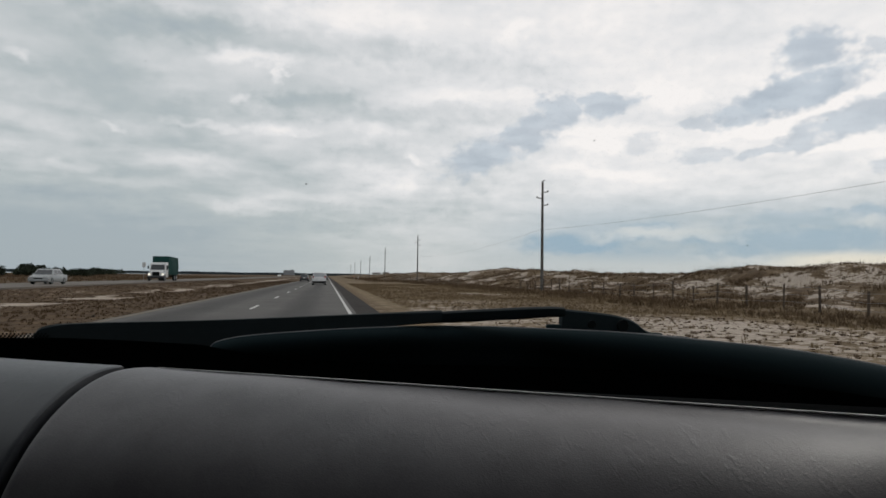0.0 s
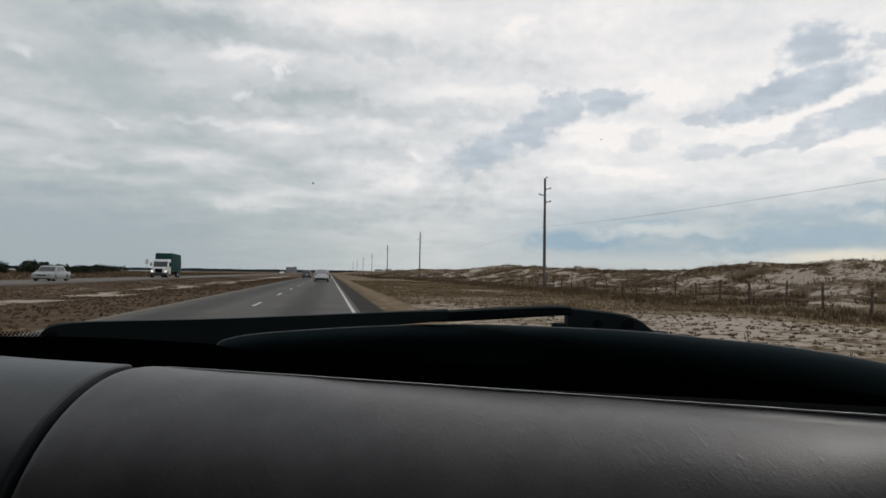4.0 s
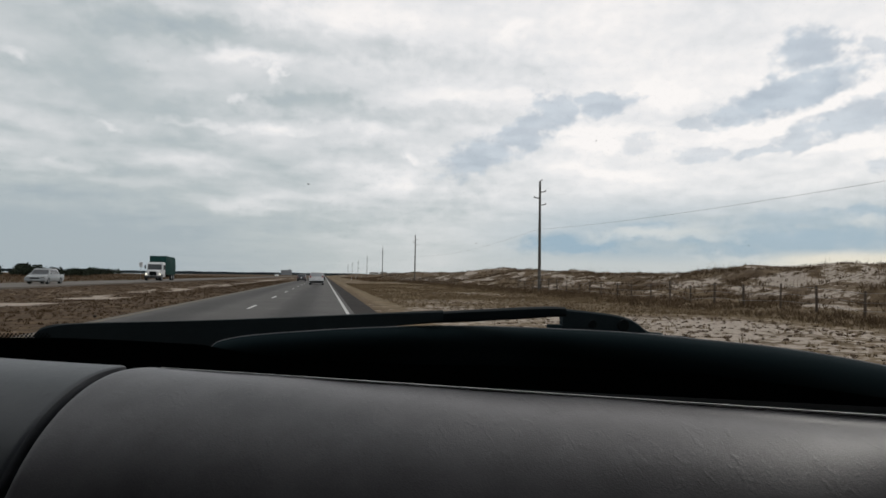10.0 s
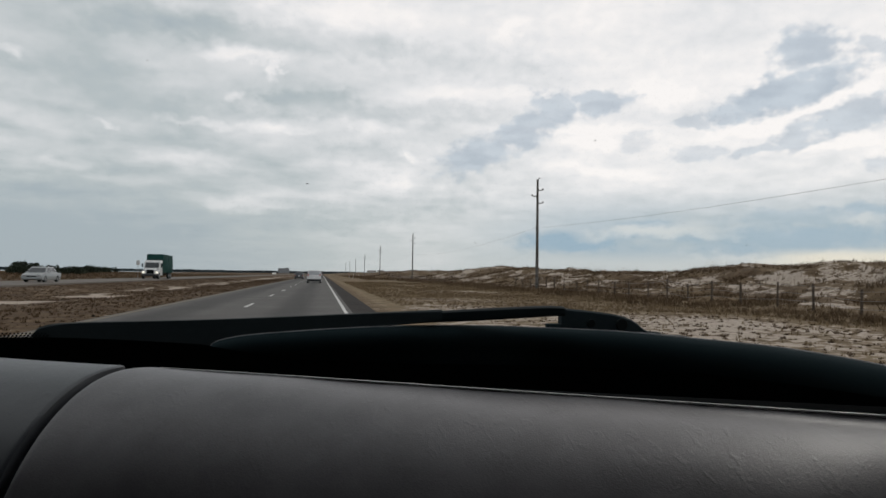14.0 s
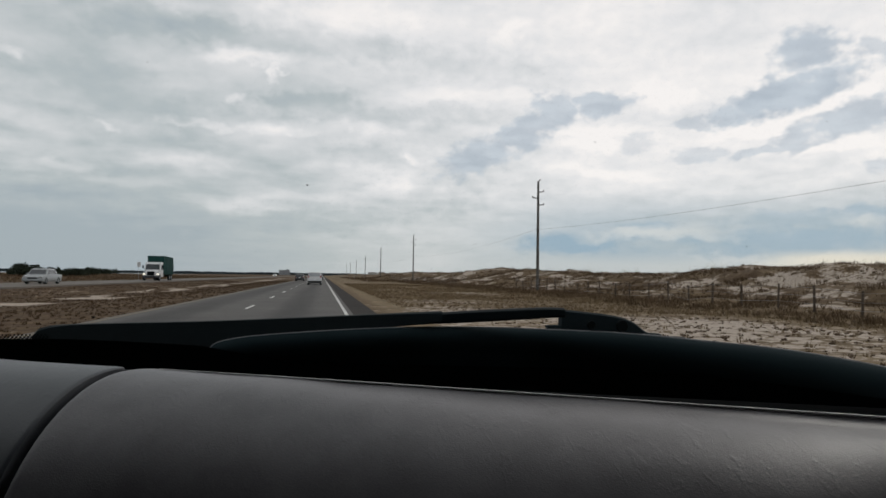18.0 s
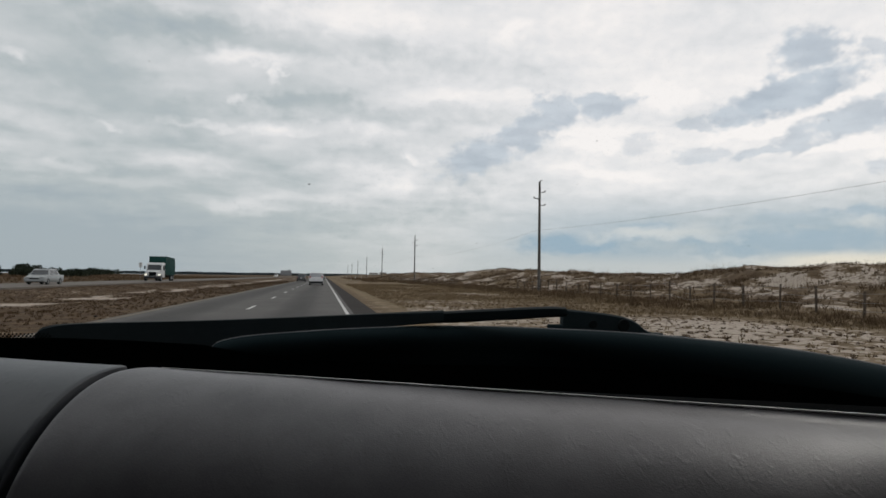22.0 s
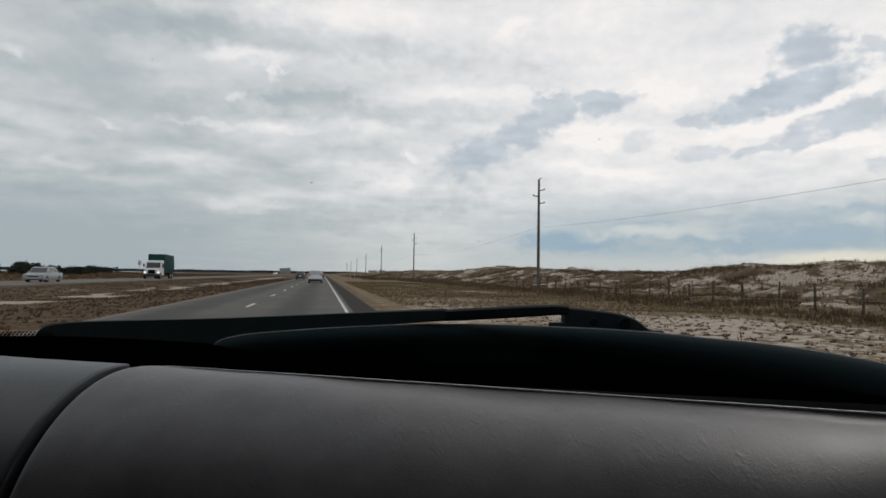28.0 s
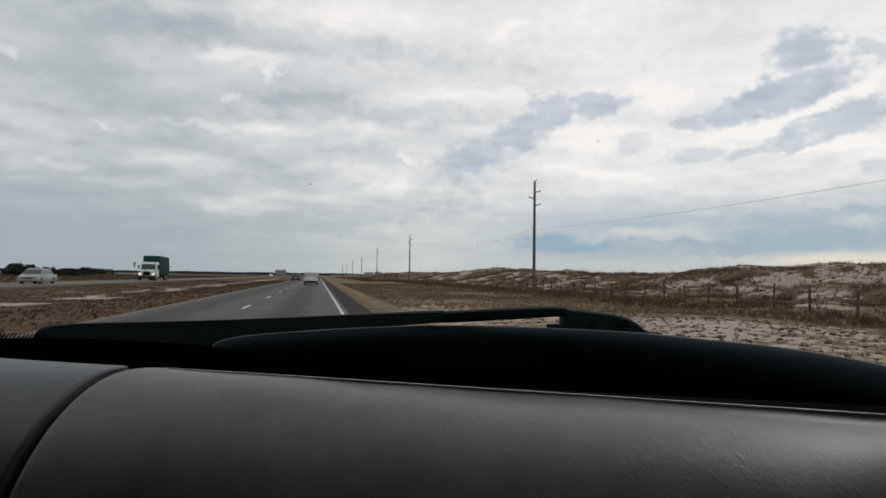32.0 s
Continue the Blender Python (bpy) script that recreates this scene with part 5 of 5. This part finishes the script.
for x, y, w, h, t in ((72, 980, 14, 7, 10), (88, 1010, 12, 8, -8), (104, 990, 15, 7, 4), (126, 1030, 13, 7, 20), (150, 1000, 16, 8, 0), (175, 1040, 12, 7, -12), (200, 1015, 15, 8, 6), (232, 1050, 13, 7, 0)):
    beach_house((x, y, 0), w * 0.8, h * 0.72, t, "white beach house with a grey roof on the horizon")


# ---- signs and roadside things along the whole stretch ----
def ground_z(x, y):
    return float(height(np.array(float(x)), np.array(float(y))))


def steel_post(root, x, h, r=0.035):
    bm = bmesh.new()
    tube(bm, [(x, 0, -0.3), (x, 0, h)], r, 8)
    part("post", bm, IRON, root, "grey steel post")


def words(root, text, x, z, size, mat, y=-0.02):
    cu = bpy.data.curves.new("lettering", "FONT")
    cu.body, cu.size, cu.align_x, cu.align_y, cu.extrude = text, size, "CENTER", "CENTER", 0.002
    ob = new("lettering", cu)
    me = bpy.data.meshes.new_from_object(ob)
    bpy.data.objects.remove(ob)
    me.materials.append(mat)
    ob = new("lettering", me)
    ob.parent = root
    ob.matrix_basis = pose(x, y, z, 90, 0, 0)
    return ob


def bicycle_sign():
    x, y = 8.7, -455
    root = thing("bicycle_sign", (x, y, ground_z(x, y)), "amber diamond bicycle warning sign above a white plate on one post", "road sign")
    steel_post(root, 0, 3.3, 0.04)
    turn = Matrix.Rotation(radians(45), 4, "Y")
    face = part("diamond", boxed((0, -0.06, 2.85), (0.91, 0.012, 0.91), 0.004, turn), SIGNYELLOW, root, "amber diamond plate")
    bm = bmesh.new()
    for sx in (-0.22, 0.22):
        disc(bm, (sx, -0.075, 2.78), 0.16, 0.008, "Y", 20, 0.13)
    part("wheel_symbol", bm, SIGNBLACK, face)
    for z, half, turned, owner in ((2.85, (0.43, 0.43), turn, face),):
        bm = bmesh.new()
        for cx, cz, w, h in ((0, half[1], 0.86, 0.012), (0, -half[1], 0.86, 0.012), (half[0], 0, 0.012, 0.86), (-half[0], 0, 0.012, 0.86)):
            c = turned @ Vector((cx, 0, cz))
            box(bm, (c.x, -0.069, z + c.z), (w, 0.005, h), 0.0, turned)
        part("border", bm, SIGNBLACK, owner, "thin black border", smooth=False)
    bm = bmesh.new()
    for a, b in (((-0.22, 2.78), (-0.10, 2.98)), ((-0.10, 2.98), (0.14, 2.98)), ((0.14, 2.98), (0.22, 2.78)), ((-0.10, 2.98), (-0.02, 2.78)), ((-0.02, 2.78), (0.14, 2.98)), ((-0.22, 2.78), (-0.02, 2.78)), ((0.14, 2.98), (0.12, 3.06)), ((0.06, 3.06), (0.2, 3.08)), ((-0.16, 3.04), (-0.04, 3.04))):
        tube(bm, [(a[0], -0.075, a[1]), (b[0], -0.075, b[1])], 0.014, 6)
    part("frame_symbol", bm, SIGNBLACK, face)
    plate_ = part("plate", boxed((0, -0.06, 1.93), (0.53, 0.012, 0.68), 0.004), SIGNWHITE, root, "white plate")
    words(plate_, "SHARE", 0, 2.10, 0.15, SIGNBLACK, -0.072)
    words(plate_, "THE", 0, 1.93, 0.15, SIGNBLACK, -0.072)
    words(plate_, "ROAD", 0, 1.76, 0.15, SIGNBLACK, -0.072)


def park_sign():
    x, y = 10.4, -413
    root = thing("park_sign", (x, y, ground_z(x, y)), "large dark brown park sign with white lettering on two posts", "road sign")
    for sx in (-0.7, 0.7):
        part("post", boxed((sx, 0.06, 1.0), (0.09, 0.09, 2.6), 0.008), IRON, root, "grey steel post")
    board = part("board", boxed((0, -0.04, 2.75), (2.35, 0.04, 1.25), 0.01), SIGNBROWN, root, "dark brown board")
    bm = bmesh.new()
    for c, s in (((0, 3.34), (2.25, 0.02)), ((0, 2.16), (2.25, 0.02)), ((-1.12, 2.75), (0.02, 1.18)), ((1.12, 2.75), (0.02, 1.18))):
        box(bm, (c[0], -0.064, c[1]), (s[0], 0.006, s[1]))
    part("border", bm, SIGNWHITE, board, "thin white border", smooth=False)
    for text, z, s in (("Gulf   Island", 3.10, 0.27), ("National   Seashore", 2.76, 0.26), ("Next   Left", 2.38, 0.19)):
        words(board, text, 0, z, s, SIGNWHITE, -0.066)


bicycle_sign()
park_sign()


def marker(x, y, h, orange, label):
    root = thing("marker_post", (x, y, ground_z(x, y)), label, "marker post", "roadside marker posts")
    if orange == 2:
        part("tube", tube(bmesh.new(), [(0, 0, -0.2), (0, 0, h * 0.92), (0, 0, h)], [0.05, 0.05, 0.03], 10), ORANGE, root)
        part("cap", tube(bmesh.new(), [(0, 0, h), (0, 0, h + 0.06)], [0.06, 0.045], 10), ORANGE, root)
        return
    part("stake", boxed((0, 0, h * 0.25), (0.09, 0.03, h * 0.9), 0.006), SIGNWHITE, root, "white lower part")
    part("tip", boxed((0, 0, h * 0.85), (0.09, 0.03, h * 0.3), 0.006), ORANGE if orange else SIGNWHITE, root, "faded upper part")


for x, y, h, o, l in ((9.5, 236, 1.1, 1, "white marker post with an orange tip"), (11.0, 237, 1.15, 0, "plain white roadside marker post"), (13, -233, 1.1, 2, "faded orange plastic marker tube"),
                      (7.5, -222, 0.9, 0, "plain white roadside marker post"), (14, -210, 0.9, 0, "plain white roadside marker post"), (12, -290, 1.2, 0, "plain white roadside marker post"), (15, -15, 0.9, 1, "white marker post with an orange tip"),
                      (11, 335, 0.8, 0, "plain white roadside marker post"), (19, 346, 0.9, 0, "plain white roadside marker post"), (-9.5, -300, 1.0, 2, "faded orange plastic marker tube")):
    marker(x, y, h, o, l)


def beach_gate():
    """Notice boards and a bin at the sandy pull-off."""
    for x, y, w in ((19.5, -139, 0.7), (22.0, -138, 0.9)):
        root = thing("notice_board", (x, y, ground_z(x, y)), "pale notice board on two posts by the sandy pull-off", "notice board")
        for sx in (-w / 2, w / 2):
            part("post", boxed((sx, 0, 0.8), (0.08, 0.08, 2.0), 0.01), SIGNWHITE, root)
        b = part("board", boxed((0, -0.05, 1.25), (w, 0.04, 0.8), 0.008), SIGNWHITE, root)
        for k in range(4):
            part("text_bar", boxed((0, -0.075, 1.5 - 0.15 * k), (w * 0.7, 0.006, 0.05)), SIGNBLACK, b, "grey bar of writing")
    root = thing("trash_bin", (16.0, -140, ground_z(16, -140)), "dark square trash bin at the sandy pull-off", "bin")
    part("body", slab(bmesh.new(), [(-0.35, 0), (-0.38, 0.8), (0.38, 0.8), (0.35, 0)], 0.4, 0.03), DARKPAINT, root)
    part("lid", boxed((0, 0, 0.84), (0.86, 0.82, 0.09), 0.03), DARKPAINT, root)


beach_gate()


def speed_board(x, y):
    root = thing("lane_sign", (x, y, 0), "pale rectangular road sign on one post", "road sign")
    steel_post(root, 0, 3.2)
    part("board", boxed((0, 0.05, 2.8), (0.62, 0.02, 0.9), 0.004), SIGNWHITE, root)


speed_board(-33.5, -330)
speed_board(-33.0, 130)
